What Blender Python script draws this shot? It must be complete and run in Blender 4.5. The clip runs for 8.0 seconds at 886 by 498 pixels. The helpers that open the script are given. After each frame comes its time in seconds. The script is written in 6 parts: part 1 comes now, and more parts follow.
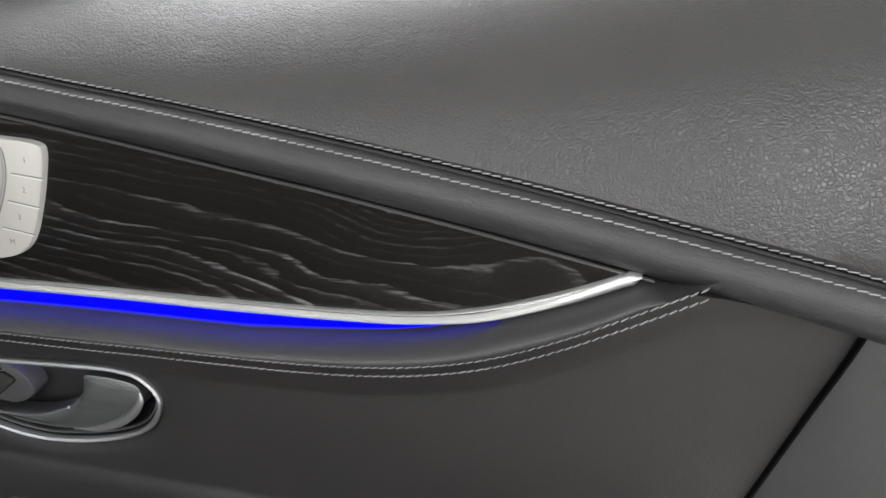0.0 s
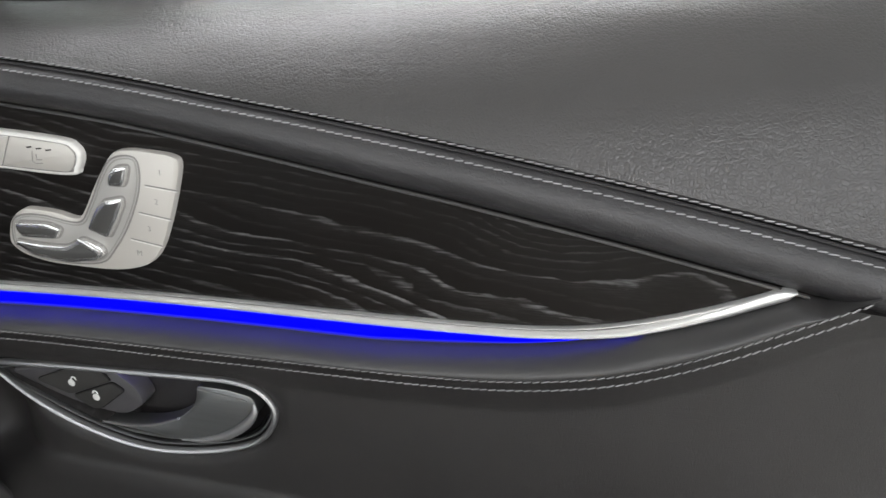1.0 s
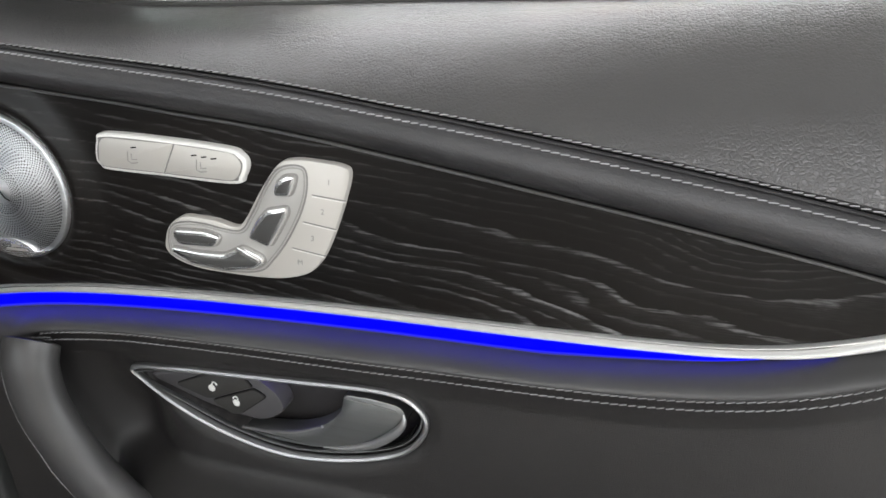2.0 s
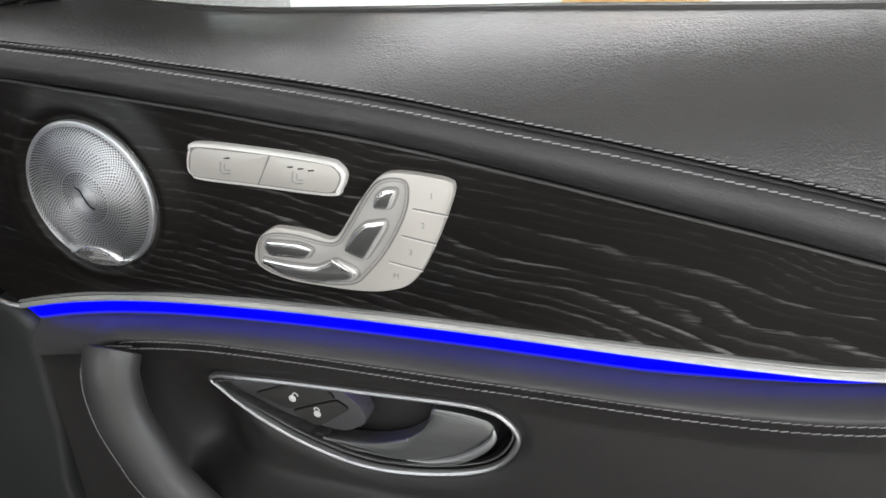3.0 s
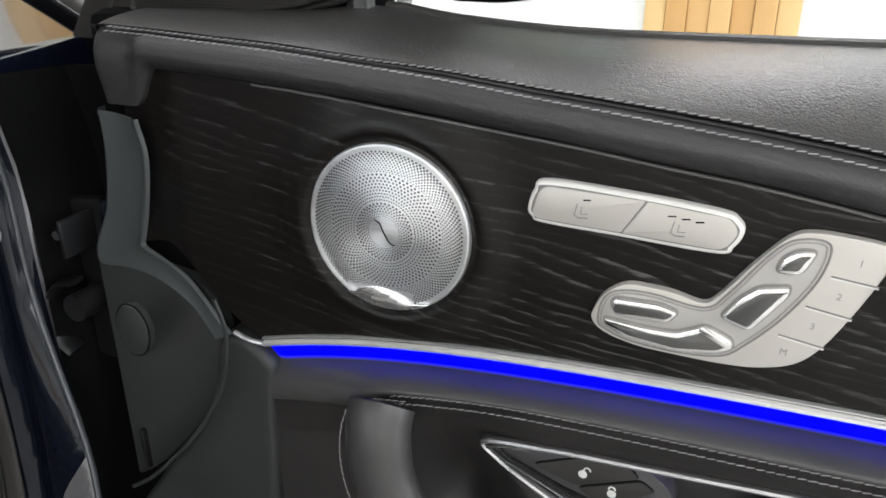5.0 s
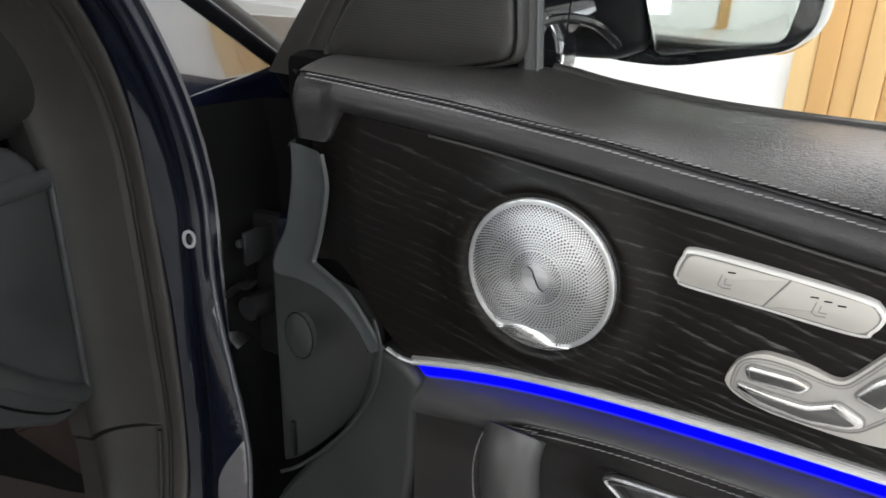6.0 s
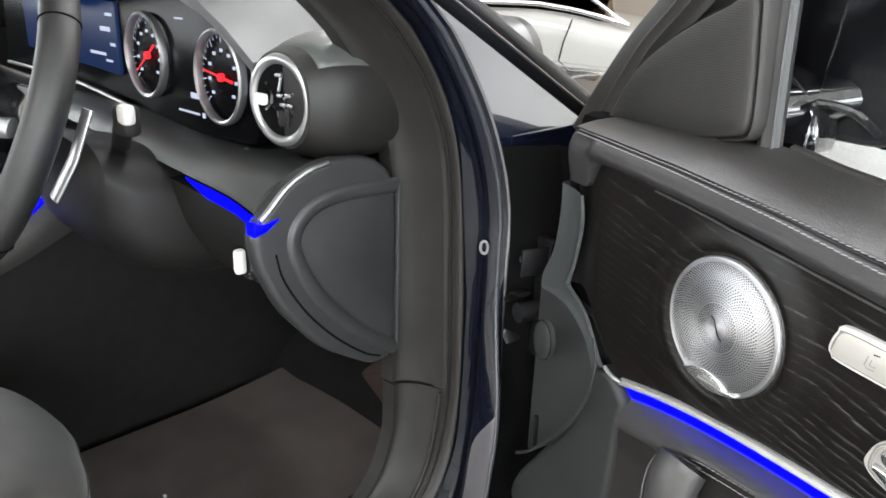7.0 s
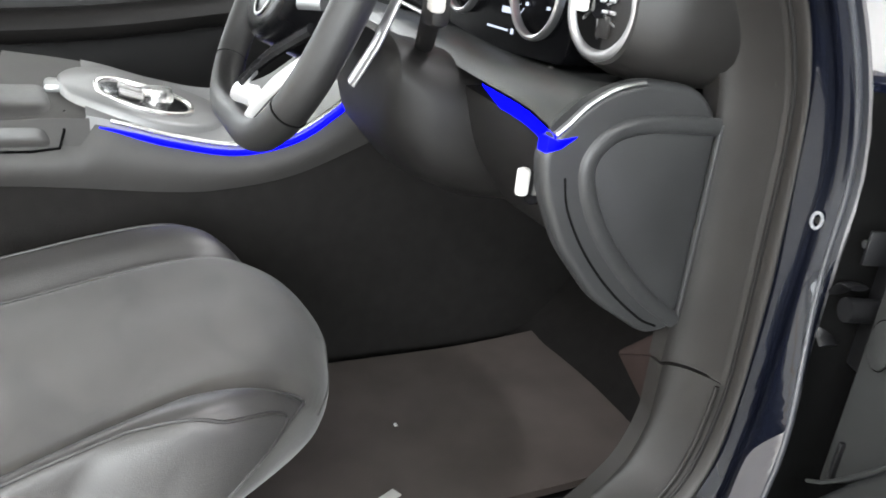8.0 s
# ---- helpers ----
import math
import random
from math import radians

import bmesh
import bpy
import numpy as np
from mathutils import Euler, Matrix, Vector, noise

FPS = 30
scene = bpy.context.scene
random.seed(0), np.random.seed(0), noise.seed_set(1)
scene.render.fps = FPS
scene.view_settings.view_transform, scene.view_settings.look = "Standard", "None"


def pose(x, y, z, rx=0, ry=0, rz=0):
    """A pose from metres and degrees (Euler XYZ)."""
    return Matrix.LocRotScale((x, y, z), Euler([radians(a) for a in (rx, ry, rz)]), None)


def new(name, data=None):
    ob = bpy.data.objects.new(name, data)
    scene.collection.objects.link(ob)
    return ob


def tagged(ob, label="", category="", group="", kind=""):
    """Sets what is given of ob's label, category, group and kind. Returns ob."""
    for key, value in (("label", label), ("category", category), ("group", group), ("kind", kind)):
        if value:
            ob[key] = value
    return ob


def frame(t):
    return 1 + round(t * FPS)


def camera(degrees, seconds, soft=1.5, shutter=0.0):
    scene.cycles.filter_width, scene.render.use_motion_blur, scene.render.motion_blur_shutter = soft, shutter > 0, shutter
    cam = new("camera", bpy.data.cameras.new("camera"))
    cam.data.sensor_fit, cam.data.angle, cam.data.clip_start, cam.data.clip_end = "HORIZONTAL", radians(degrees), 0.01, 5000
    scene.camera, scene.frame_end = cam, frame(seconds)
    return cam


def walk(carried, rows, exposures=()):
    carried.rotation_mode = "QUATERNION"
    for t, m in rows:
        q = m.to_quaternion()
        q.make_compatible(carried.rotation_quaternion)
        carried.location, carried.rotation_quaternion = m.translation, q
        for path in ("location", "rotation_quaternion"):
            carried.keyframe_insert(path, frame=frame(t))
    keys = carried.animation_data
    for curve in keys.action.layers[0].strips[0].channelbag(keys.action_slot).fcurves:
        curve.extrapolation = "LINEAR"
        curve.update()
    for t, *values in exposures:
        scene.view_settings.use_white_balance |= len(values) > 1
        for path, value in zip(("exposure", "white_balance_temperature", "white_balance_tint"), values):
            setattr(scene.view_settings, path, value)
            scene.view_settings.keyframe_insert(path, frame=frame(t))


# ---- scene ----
cam = camera(60.0, 8.0, soft=1.6, shutter=0.12)
DZ = 0.75     # height of the door's light strip over the showroom floor
PATH = [
    (0.0, 0.6107, -0.3571, 0.2366, 65.162, 2.361, 14.926),
    (0.5, 0.5780, -0.3706, 0.2428, 65.512, 2.289, 14.846),
    (1.0, 0.5430, -0.3761, 0.2394, 66.276, 2.365, 15.936),
    (1.5, 0.4936, -0.3842, 0.2428, 66.162, 2.531, 17.447),
    (3.0, 0.4073, -0.3904, 0.2614, 65.263, 2.942, 19.392),
    (3.5, 0.3514, -0.3990, 0.2501, 65.965, 2.055, 20.202),
    (4.0, 0.2872, -0.3894, 0.2311, 66.372, 1.071, 21.100),
    (4.2, 0.2666, -0.3807, 0.2285, 66.071, 0.957, 21.479),
    (5.5, 0.1792, -0.4098, 0.2709, 68.133, -1.452, 24.039),
    (5.8, 0.1860, -0.4236, 0.2777, 68.526, -1.744, 29.030),
    (6.0, 0.1894, -0.4354, 0.2975, 67.293, -1.585, 32.061),
    (6.3, 0.2579, -0.4240, 0.2958, 68.955, -0.496, 43.464),
    (6.5, 0.3037, -0.4330, 0.3061, 69.194, -0.922, 50.173),
    (6.8, 0.3565, -0.4340, 0.3136, 70.179, -1.029, 58.942),
    (7.0, 0.3709, -0.4299, 0.3287, 70.016, -2.073, 63.621),
    (7.2, 0.3755, -0.4282, 0.3291, 69.895, -2.894, 67.257),
    (7.5, 0.3692, -0.4263, 0.2967, 70.094, -4.259, 74.228),
    (7.7, 0.3405, -0.4297, 0.2701, 69.473, -4.986, 79.061),
    (8.0, 0.2903, -0.4270, 0.2384, 68.034, -5.768, 85.470),
]
walk(cam, [(t, pose(x, y, DZ + z, rx, ry, rz)) for t, x, y, z, rx, ry, rz in PATH],
     [(0.0, 0.26), (0.5, 0.12), (1.0, 0.14), (1.5, 0.32), (3.0, 0.24), (4.0, 0.22), (5.5, 0.25), (6.0, 0.22), (6.5, 0.57), (7.0, 1.1), (8.0, 1.58)])

# ---- world and lamps: an enclosed showroom lit from its ceiling ----
world = bpy.data.worlds.new("world")
scene.world = world
world.use_nodes = True
world.node_tree.nodes["Background"].inputs[0].default_value = (0.8, 0.9, 1.0, 1)
world.node_tree.nodes["Background"].inputs[1].default_value = 0.3
scene.view_settings.exposure = 0.0


def ceiling_lamp(x, y, z, sx, sy, watts, colour=(0.97, 0.965, 1.0)):
    data = bpy.data.lights.new("ceiling_lamp", "AREA")
    data.shape, data.size, data.size_y, data.energy, data.color = "RECTANGLE", sx, sy, watts, colour
    ob = new("ceiling_lamp", data)
    ob.matrix_world = pose(x, y, z)
    return ob


for lx, ly, watts in ((2.2, -3.7, 120), (-1.6, -3.7, 95), (2.6, 3.0, 40), (-0.9, 0.5, 23), (0.2, 2.7, 46), (-1.0, 2.4, 38), (-4.2, 1.2, 25)):
    ceiling_lamp(lx, ly, 3.15, 1.6, 0.5, watts)


def window_light(m, sx, sz, watts):
    data = bpy.data.lights.new("window_light", "AREA")
    data.shape, data.size, data.size_y, data.energy, data.color = "RECTANGLE", sx, sz, watts, (0.92, 0.97, 1.0)
    ob = new("window_light", data)
    ob.matrix_world = m
    return ob


# unseen window-sized lamps, added as daylight fill behind and beside the camera
window_light(pose(-3.0, -5.30, 1.7, 90, 0, 0), 3.4, 2.2, 90)
window_light(pose(-5.30, -2.6, 1.7, 90, 0, -90), 3.0, 2.2, 90)
window_light(pose(5.30, -0.4, 1.7, 90, 0, 90), 5.0, 2.2, 200)


# ---- materials ----
def nodes_of(name):
    m = bpy.data.materials.new(name)
    m.use_nodes = True
    nt = m.node_tree
    return m, nt, nt.nodes["Principled BSDF"]


def node(nt, kind, **values):
    n = nt.nodes.new(kind)
    for key, value in values.items():
        n.inputs[key.replace("_", " ")].default_value = value
    return n


def ramp(nt, source, *stops):
    n = nt.nodes.new("ShaderNodeValToRGB")
    els = n.color_ramp.elements
    while len(els) < len(stops):
        els.new(0.5)
    for e, (p, c) in zip(els, stops):
        e.position, e.color = p, (*c, 1) if len(c) == 3 else c
    nt.links.new(source, n.inputs[0])
    return n.outputs[0]


def coords(nt, scale=(1, 1, 1), rot=(0, 0, 0)):
    tc, mp = nt.nodes.new("ShaderNodeTexCoord"), nt.nodes.new("ShaderNodeMapping")
    mp.inputs["Scale"].default_value = scale
    mp.inputs["Rotation"].default_value = [radians(a) for a in rot]
    nt.links.new(tc.outputs["Object"], mp.inputs["Vector"])
    return mp.outputs["Vector"]


def grey(v):
    return (v, v, v)


def plain(name, base, rough, metal=0.0, vary=0.15, grain=900.0, bump=0.0, patch=14.0, coat=0.0, spec=0.5):
    """A surface with wear at two scales: large soft patches and a fine grain."""
    m, nt, p = nodes_of(name)
    v = coords(nt)
    big = node(nt, "ShaderNodeTexNoise", Scale=patch, Detail=3.0)
    nt.links.new(v, big.inputs["Vector"])
    lo = [c * (1 - vary) for c in base]
    hi = [min(1, c * (1 + vary)) for c in base]
    nt.links.new(ramp(nt, big.outputs["Fac"], (0.3, lo), (0.7, hi)), p.inputs["Base Color"])
    fine = node(nt, "ShaderNodeTexNoise", Scale=grain, Detail=2.0)
    nt.links.new(v, fine.inputs["Vector"])
    r = ramp(nt, fine.outputs["Fac"], (0.3, grey(max(0.02, rough - 0.06))), (0.7, grey(min(1, rough + 0.06))))
    nt.links.new(r, p.inputs["Roughness"])
    p.inputs["Metallic"].default_value = metal
    p.inputs["Coat Weight"].default_value = coat
    p.inputs["Coat Roughness"].default_value = 0.03
    p.inputs["Specular IOR Level"].default_value = spec
    if bump:
        b = node(nt, "ShaderNodeBump", Strength=bump, Distance=0.0006)
        nt.links.new(fine.outputs["Fac"], b.inputs["Height"])
        nt.links.new(b.outputs["Normal"], p.inputs["Normal"])
    return m


def leather(name, base, rough=0.45, cells=520.0, bump=0.19):
    """Grained leather: small irregular cells, long creases and soft uneven gloss."""
    m, nt, p = nodes_of(name)
    v = coords(nt)
    warp = node(nt, "ShaderNodeTexNoise", Scale=160.0, Detail=2.0)
    nt.links.new(v, warp.inputs["Vector"])
    mix = node(nt, "ShaderNodeVectorMath")
    mix.operation = "MULTIPLY_ADD"
    mix.inputs[1].default_value = (0.004, 0.004, 0.004)
    nt.links.new(warp.outputs["Color"], mix.inputs[0])
    nt.links.new(v, mix.inputs[2])
    vor = node(nt, "ShaderNodeTexVoronoi", Scale=cells)
    vor.feature = "DISTANCE_TO_EDGE"
    nt.links.new(mix.outputs[0], vor.inputs["Vector"])
    cell = ramp(nt, vor.outputs["Distance"], (0.0, grey(0.0)), (0.22, grey(1.0)))
    stretched = coords(nt, (0.35, 1.0, 1.0), (0, 18, 0))
    crease = node(nt, "ShaderNodeTexNoise", Scale=130.0, Detail=3.0, Roughness=0.6, Distortion=1.4)
    nt.links.new(stretched, crease.inputs["Vector"])
    add = node(nt, "ShaderNodeMath")
    add.operation = "MULTIPLY_ADD"
    add.inputs[1].default_value = 2.4
    nt.links.new(crease.outputs["Fac"], add.inputs[0])
    nt.links.new(cell, add.inputs[2])
    b = node(nt, "ShaderNodeBump", Strength=bump, Distance=0.0013)
    nt.links.new(add.outputs[0], b.inputs["Height"])
    nt.links.new(b.outputs["Normal"], p.inputs["Normal"])
    big = node(nt, "ShaderNodeTexNoise", Scale=9.0, Detail=4.0)
    nt.links.new(v, big.inputs["Vector"])
    nt.links.new(ramp(nt, big.outputs["Fac"], (0.3, [c * 0.85 for c in base]), (0.72, [c * 1.15 for c in base])), p.inputs["Base Color"])
    nt.links.new(ramp(nt, big.outputs["Fac"], (0.25, grey(rough + 0.06)), (0.75, grey(rough - 0.06))), p.inputs["Roughness"])
    return m


def math_node(nt, op, a, b=None, c=None):
    n = nt.nodes.new("ShaderNodeMath")
    n.operation = op
    for i, v in enumerate((a, b, c)):
        if v is None:
            continue
        if isinstance(v, (int, float)):
            n.inputs[i].default_value = v
        else:
            nt.links.new(v, n.inputs[i])
    return n.outputs[0]


def black_ash():
    """Open-pored black ash: broken pale growth lines of uneven strength, streaks of fine pores, a cathedral figure near the rear tip."""
    m, nt, p = nodes_of("black_ash_veneer")
    def noise(scale, stretch, detail=2.0, turn=-8.0, rough=0.5):
        n = node(nt, "ShaderNodeTexNoise", Scale=scale, Detail=detail, Roughness=rough)
        nt.links.new(coords(nt, stretch, (0, turn, 0)), n.inputs["Vector"])
        return n.outputs["Fac"]
    split = nt.nodes.new("ShaderNodeSeparateXYZ")
    nt.links.new(coords(nt, (1, 1, 1), (0, -8, 0)), split.inputs[0])
    along, across = split.outputs["X"], split.outputs["Z"]
    # slow wander of the growth rings, livelier towards the rear
    calm = ramp(nt, math_node(nt, "MULTIPLY_ADD", along, 1.4, 0.35), (0.10, grey(0.35)), (0.55, grey(0.6)), (0.95, grey(1.0)))
    wander = math_node(nt, "MULTIPLY", math_node(nt, "MULTIPLY", noise(1.0, (4.2, 1.0, 17.0), 2.0), calm), 7.0)
    # the figure near the tip: rings drawn out round two hearts
    def heart(x, z, size, gain):
        far = nt.nodes.new("ShaderNodeVectorMath")
        far.operation = "DISTANCE"
        nt.links.new(coords(nt, (1.0, 0.0, 2.4)), far.inputs[0])
        far.inputs[1].default_value = (x, 0.0, z * 2.4)
        ragged = math_node(nt, "MULTIPLY_ADD", math_node(nt, "SUBTRACT", noise(55.0, (0.5, 1, 1), 3.0, -8.0, 0.6), 0.5), 0.045, far.outputs["Value"])
        g = math_node(nt, "EXPONENT", math_node(nt, "MULTIPLY", math_node(nt, "POWER", math_node(nt, "DIVIDE", ragged, size), 2.0), -1.0))
        return math_node(nt, "MULTIPLY", g, gain)
    lines = math_node(nt, "MULTIPLY_ADD", across, 135.0, wander)
    lines = math_node(nt, "ADD", lines, heart(0.495, 0.088, 0.050, 2.6))
    lines = math_node(nt, "ADD", lines, heart(0.562, 0.060, 0.045, -2.2))
    lines = math_node(nt, "MULTIPLY_ADD", noise(150.0, (0.30, 1, 1), 4.0, -8.0, 0.65), 0.7, lines)
    frac, index = math_node(nt, "FRACT", lines), math_node(nt, "FLOOR", lines)
    chance = nt.nodes.new("ShaderNodeTexWhiteNoise")
    chance.noise_dimensions = "1D"
    nt.links.new(index, chance.inputs["W"])
    thin = ramp(nt, frac, (0.0, grey(0.0)), (0.66, grey(0.0)), (0.80, grey(0.75)), (0.88, grey(1.0)), (0.96, grey(0.5)), (1.0, grey(0.0)))
    broad = ramp(nt, frac, (0.0, grey(0.0)), (0.30, grey(0.05)), (0.80, grey(0.15)), (0.93, grey(0.22)), (1.0, grey(0.0)))
    strength = ramp(nt, chance.outputs["Value"], (0.05, grey(0.12)), (0.45, grey(0.45)), (0.90, grey(1.0)))
    dash = ramp(nt, noise(420.0, (0.055, 1, 1), 3.0, -8.0, 0.65), (0.42, grey(0.0)), (0.58, grey(1.0)))
    fine = ramp(nt, noise(1700.0, (0.05, 1, 1), 2.0), (0.42, grey(0.15)), (0.62, grey(1.0)))
    here = ramp(nt, noise(11.0, (0.40, 1, 1.4), 3.0), (0.32, grey(0.22)), (0.60, grey(1.0)))
    fade = ramp(nt, math_node(nt, "MULTIPLY_ADD", along, 1.4, 0.35), (0.12, grey(0.20)), (0.42, grey(0.42)), (0.62, grey(0.8)), (0.85, grey(0.95)))
    drawn = math_node(nt, "MULTIPLY", math_node(nt, "MULTIPLY", thin, strength), dash)
    misty = math_node(nt, "MULTIPLY", math_node(nt, "MULTIPLY", broad, strength), fine)
    main = math_node(nt, "MULTIPLY", math_node(nt, "MAXIMUM", drawn, misty), here)
    grain = math_node(nt, "MULTIPLY", main, fade)
    # brown undertone that deepens and fades along the panel
    under = ramp(nt, noise(5.0, (0.5, 1, 1), 2.0), (0.3, (0.0044, 0.0040, 0.0039)), (0.7, (0.0082, 0.0060, 0.0049)))
    mix = nt.nodes.new("ShaderNodeMix")
    mix.data_type = "RGBA"
    nt.links.new(grain, mix.inputs["Factor"])
    nt.links.new(under, mix.inputs["A"])
    mix.inputs["B"].default_value = (0.165, 0.162, 0.160, 1)
    nt.links.new(mix.outputs["Result"], p.inputs["Base Color"])
    nt.links.new(ramp(nt, grain, (0.0, grey(0.32)), (1.0, grey(0.6))), p.inputs["Roughness"])
    p.inputs["Specular IOR Level"].default_value = 0.20
    b = node(nt, "ShaderNodeBump", Strength=0.25, Distance=0.0004)
    b.invert = True
    nt.links.new(grain, b.inputs["Height"])
    nt.links.new(b.outputs["Normal"], p.inputs["Normal"])
    return m


def glow(name, colour, strength):
    m, nt, p = nodes_of(name)
    p.inputs["Base Color"].default_value = (0.0, 0.0, 0.0, 1)
    p.inputs["Specular IOR Level"].default_value = 0.1
    p.inputs["Emission Color"].default_value = (*colour, 1)
    p.inputs["Emission Strength"].default_value = strength
    p.inputs["Roughness"].default_value = 0.4
    return m


def brushed(name, base, rough, turn=0.0):
    """Brushed metal: fine streaks along one direction."""
    m, nt, p = nodes_of(name)
    n = node(nt, "ShaderNodeTexNoise", Scale=700.0, Detail=2.0)
    nt.links.new(coords(nt, (0.03, 1, 1), (0, turn, 0)), n.inputs["Vector"])
    nt.links.new(ramp(nt, n.outputs["Fac"], (0.3, [c * 0.88 for c in base]), (0.7, base)), p.inputs["Base Color"])
    nt.links.new(ramp(nt, n.outputs["Fac"], (0.3, grey(rough - 0.05)), (0.7, grey(rough + 0.08))), p.inputs["Roughness"])
    p.inputs["Metallic"].default_value = 1.0
    return m


def suede(name, base):
    m, nt, p = nodes_of(name)
    v = coords(nt)
    a = node(nt, "ShaderNodeTexNoise", Scale=7.0, Detail=4.0, Distortion=0.7)
    nt.links.new(coords(nt, (1.0, 2.2, 1.0), (0, 0, 12)), a.inputs["Vector"])
    nt.links.new(ramp(nt, a.outputs["Fac"], (0.36, [c * 0.62 for c in base]), (0.50, [c * 0.88 for c in base]), (0.62, [c * 1.05 for c in base])), p.inputs["Base Color"])
    p.inputs["Roughness"].default_value = 0.95
    p.inputs["Sheen Weight"].default_value = 0.2
    f = node(nt, "ShaderNodeTexNoise", Scale=1500.0, Detail=2.0)
    nt.links.new(v, f.inputs["Vector"])
    b = node(nt, "ShaderNodeBump", Strength=0.3, Distance=0.0006)
    nt.links.new(f.outputs["Fac"], b.inputs["Height"])
    nt.links.new(b.outputs["Normal"], p.inputs["Normal"])
    return m


def glass_pane(name, tint=(0.97, 0.99, 0.98)):
    m, nt, p = nodes_of(name)
    p.inputs["Base Color"].default_value = (*tint, 1)
    p.inputs["Transmission Weight"].default_value = 1.0
    p.inputs["Roughness"].default_value = 0.0
    p.inputs["IOR"].default_value = 1.1
    return m


LEATHER = leather("black_leather", (0.030, 0.0285, 0.0297), 0.43, 480.0, 0.17)
LEATHER_PAD = leather("sheened_black_leather", (0.0345, 0.0325, 0.0320), 0.33, 430.0, 0.15)
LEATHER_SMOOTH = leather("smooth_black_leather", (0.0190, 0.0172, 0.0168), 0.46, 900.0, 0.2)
# black leather lightened to stand in for ceiling light on the ledge's top
LEATHER_LEDGE = leather("lit_ledge_leather", (0.052, 0.050, 0.0505), 0.36, 900.0, 0.08)
LEATHER_WHEEL = leather("wheel_leather", (0.0098, 0.0094, 0.0092), 0.5, 900.0, 0.1)
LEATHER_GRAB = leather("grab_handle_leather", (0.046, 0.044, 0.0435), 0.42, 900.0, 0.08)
ASH = black_ash()
CHROME = plain("satin_chrome", (0.80, 0.79, 0.78), 0.22, 0.9, 0.02, 6000.0)
STRIP = plain("satin_strip_metal", (0.88, 0.87, 0.86), 0.36, 0.85, 0.02, 6000.0)
RIM_METAL = plain("satin_rim_metal", (0.46, 0.455, 0.46), 0.38, 0.9, 0.03, 6000.0)
CHROME_DARK = plain("shadow_chrome", (0.35, 0.34, 0.34), 0.3, 0.9, 0.05, 6000.0)
SILVER = plain("champagne_silver_plastic", (0.50, 0.475, 0.44), 0.4, 0.25, 0.04, 1500.0, 0.1)
SILVER_PALE = plain("pale_silver_plastic", (0.72, 0.70, 0.67), 0.35, 0.1, 0.03)
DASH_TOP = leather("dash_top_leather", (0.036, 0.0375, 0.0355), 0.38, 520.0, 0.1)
# pod top's colour, lightened to stand in for light through the windscreen
DASH_CAP = plain("lit_dash_cap", (0.058, 0.062, 0.059), 0.36, 0.0, 0.06, 1300.0, 0.15)
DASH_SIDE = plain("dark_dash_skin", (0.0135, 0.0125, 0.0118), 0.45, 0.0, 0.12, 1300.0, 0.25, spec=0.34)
LEATHER_SEAT = leather("seat_leather", (0.038, 0.0364, 0.0352), 0.36, 520.0, 0.12)
GRILLE = brushed("brushed_aluminium", (0.91, 0.91, 0.92), 0.40)
turned = GRILLE.node_tree.nodes.new("ShaderNodeTangent")
turned.direction_type, turned.axis = "RADIAL", "Y"
GRILLE.node_tree.links.new(turned.outputs[0], GRILLE.node_tree.nodes["Principled BSDF"].inputs["Tangent"])
GRILLE.node_tree.nodes["Principled BSDF"].inputs["Anisotropic"].default_value = 0.65
GRILLE.node_tree.nodes["Principled BSDF"].inputs["Anisotropic Rotation"].default_value = 0.25
SATIN = brushed("satin_grey_metal", (0.33, 0.335, 0.335), 0.4)
DARKGLASS = plain("smoked_gloss", (0.11, 0.108, 0.105), 0.2, 0.4, 0.05, 5000.0)
PLASTIC = plain("grey_black_plastic", (0.0275, 0.0278, 0.0283), 0.38, 0.0, 0.12, 1300.0, 0.35)
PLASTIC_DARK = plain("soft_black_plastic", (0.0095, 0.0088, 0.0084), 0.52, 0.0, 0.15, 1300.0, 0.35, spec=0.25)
PLASTIC_TRIM = plain("grey_green_trim_plastic", (0.043, 0.0475, 0.0485), 0.42, 0.0, 0.10, 1300.0, 0.3)
CUP = plain("grey_handle_plastic", (0.060, 0.057, 0.060), 0.42, 0.0, 0.1, 1300.0, 0.2)
COVER = plain("dark_cover_plastic", (0.0225, 0.0235, 0.0232), 0.5, 0.0, 0.12, 1300.0, 0.3, spec=0.38)
PILLAR = plain("grained_pillar_plastic", (0.0140, 0.0127, 0.0116), 0.5, 0.0, 0.15, 1300.0, 0.4, spec=0.35)
KICK = plain("brown_black_carpet", (0.040, 0.029, 0.026), 0.98, 0.0, 0.15, 700.0, 1.0, 30.0, spec=0.08)
SEALANT = plain("pale_body_sealant", (0.20, 0.205, 0.22), 0.6, 0.0, 0.15, 1500.0, 0.3)
PLASTIC_BROWN = plain("warm_grey_trim", (0.021, 0.0195, 0.018), 0.6, 0.0, 0.12, 1300.0, 0.35)
GLOSS_BLACK = plain("gloss_black", (0.008, 0.008, 0.009), 0.06, 0.0, 0.1, coat=1.0)
SCREEN_BLACK = plain("black_screen_moulding", (0.005, 0.005, 0.006), 0.3, 0.0, 0.15, 2500.0, spec=0.14)
EDGE_DARK = plain("dim_edge_metal", (0.12, 0.118, 0.115), 0.35, 0.7, 0.1, 3000.0)
# near-black for gaps and holes, and for shade put in as black surfaces
VOID = plain("gap_and_shade_black", (0.004, 0.004, 0.004), 0.9, spec=0.04)
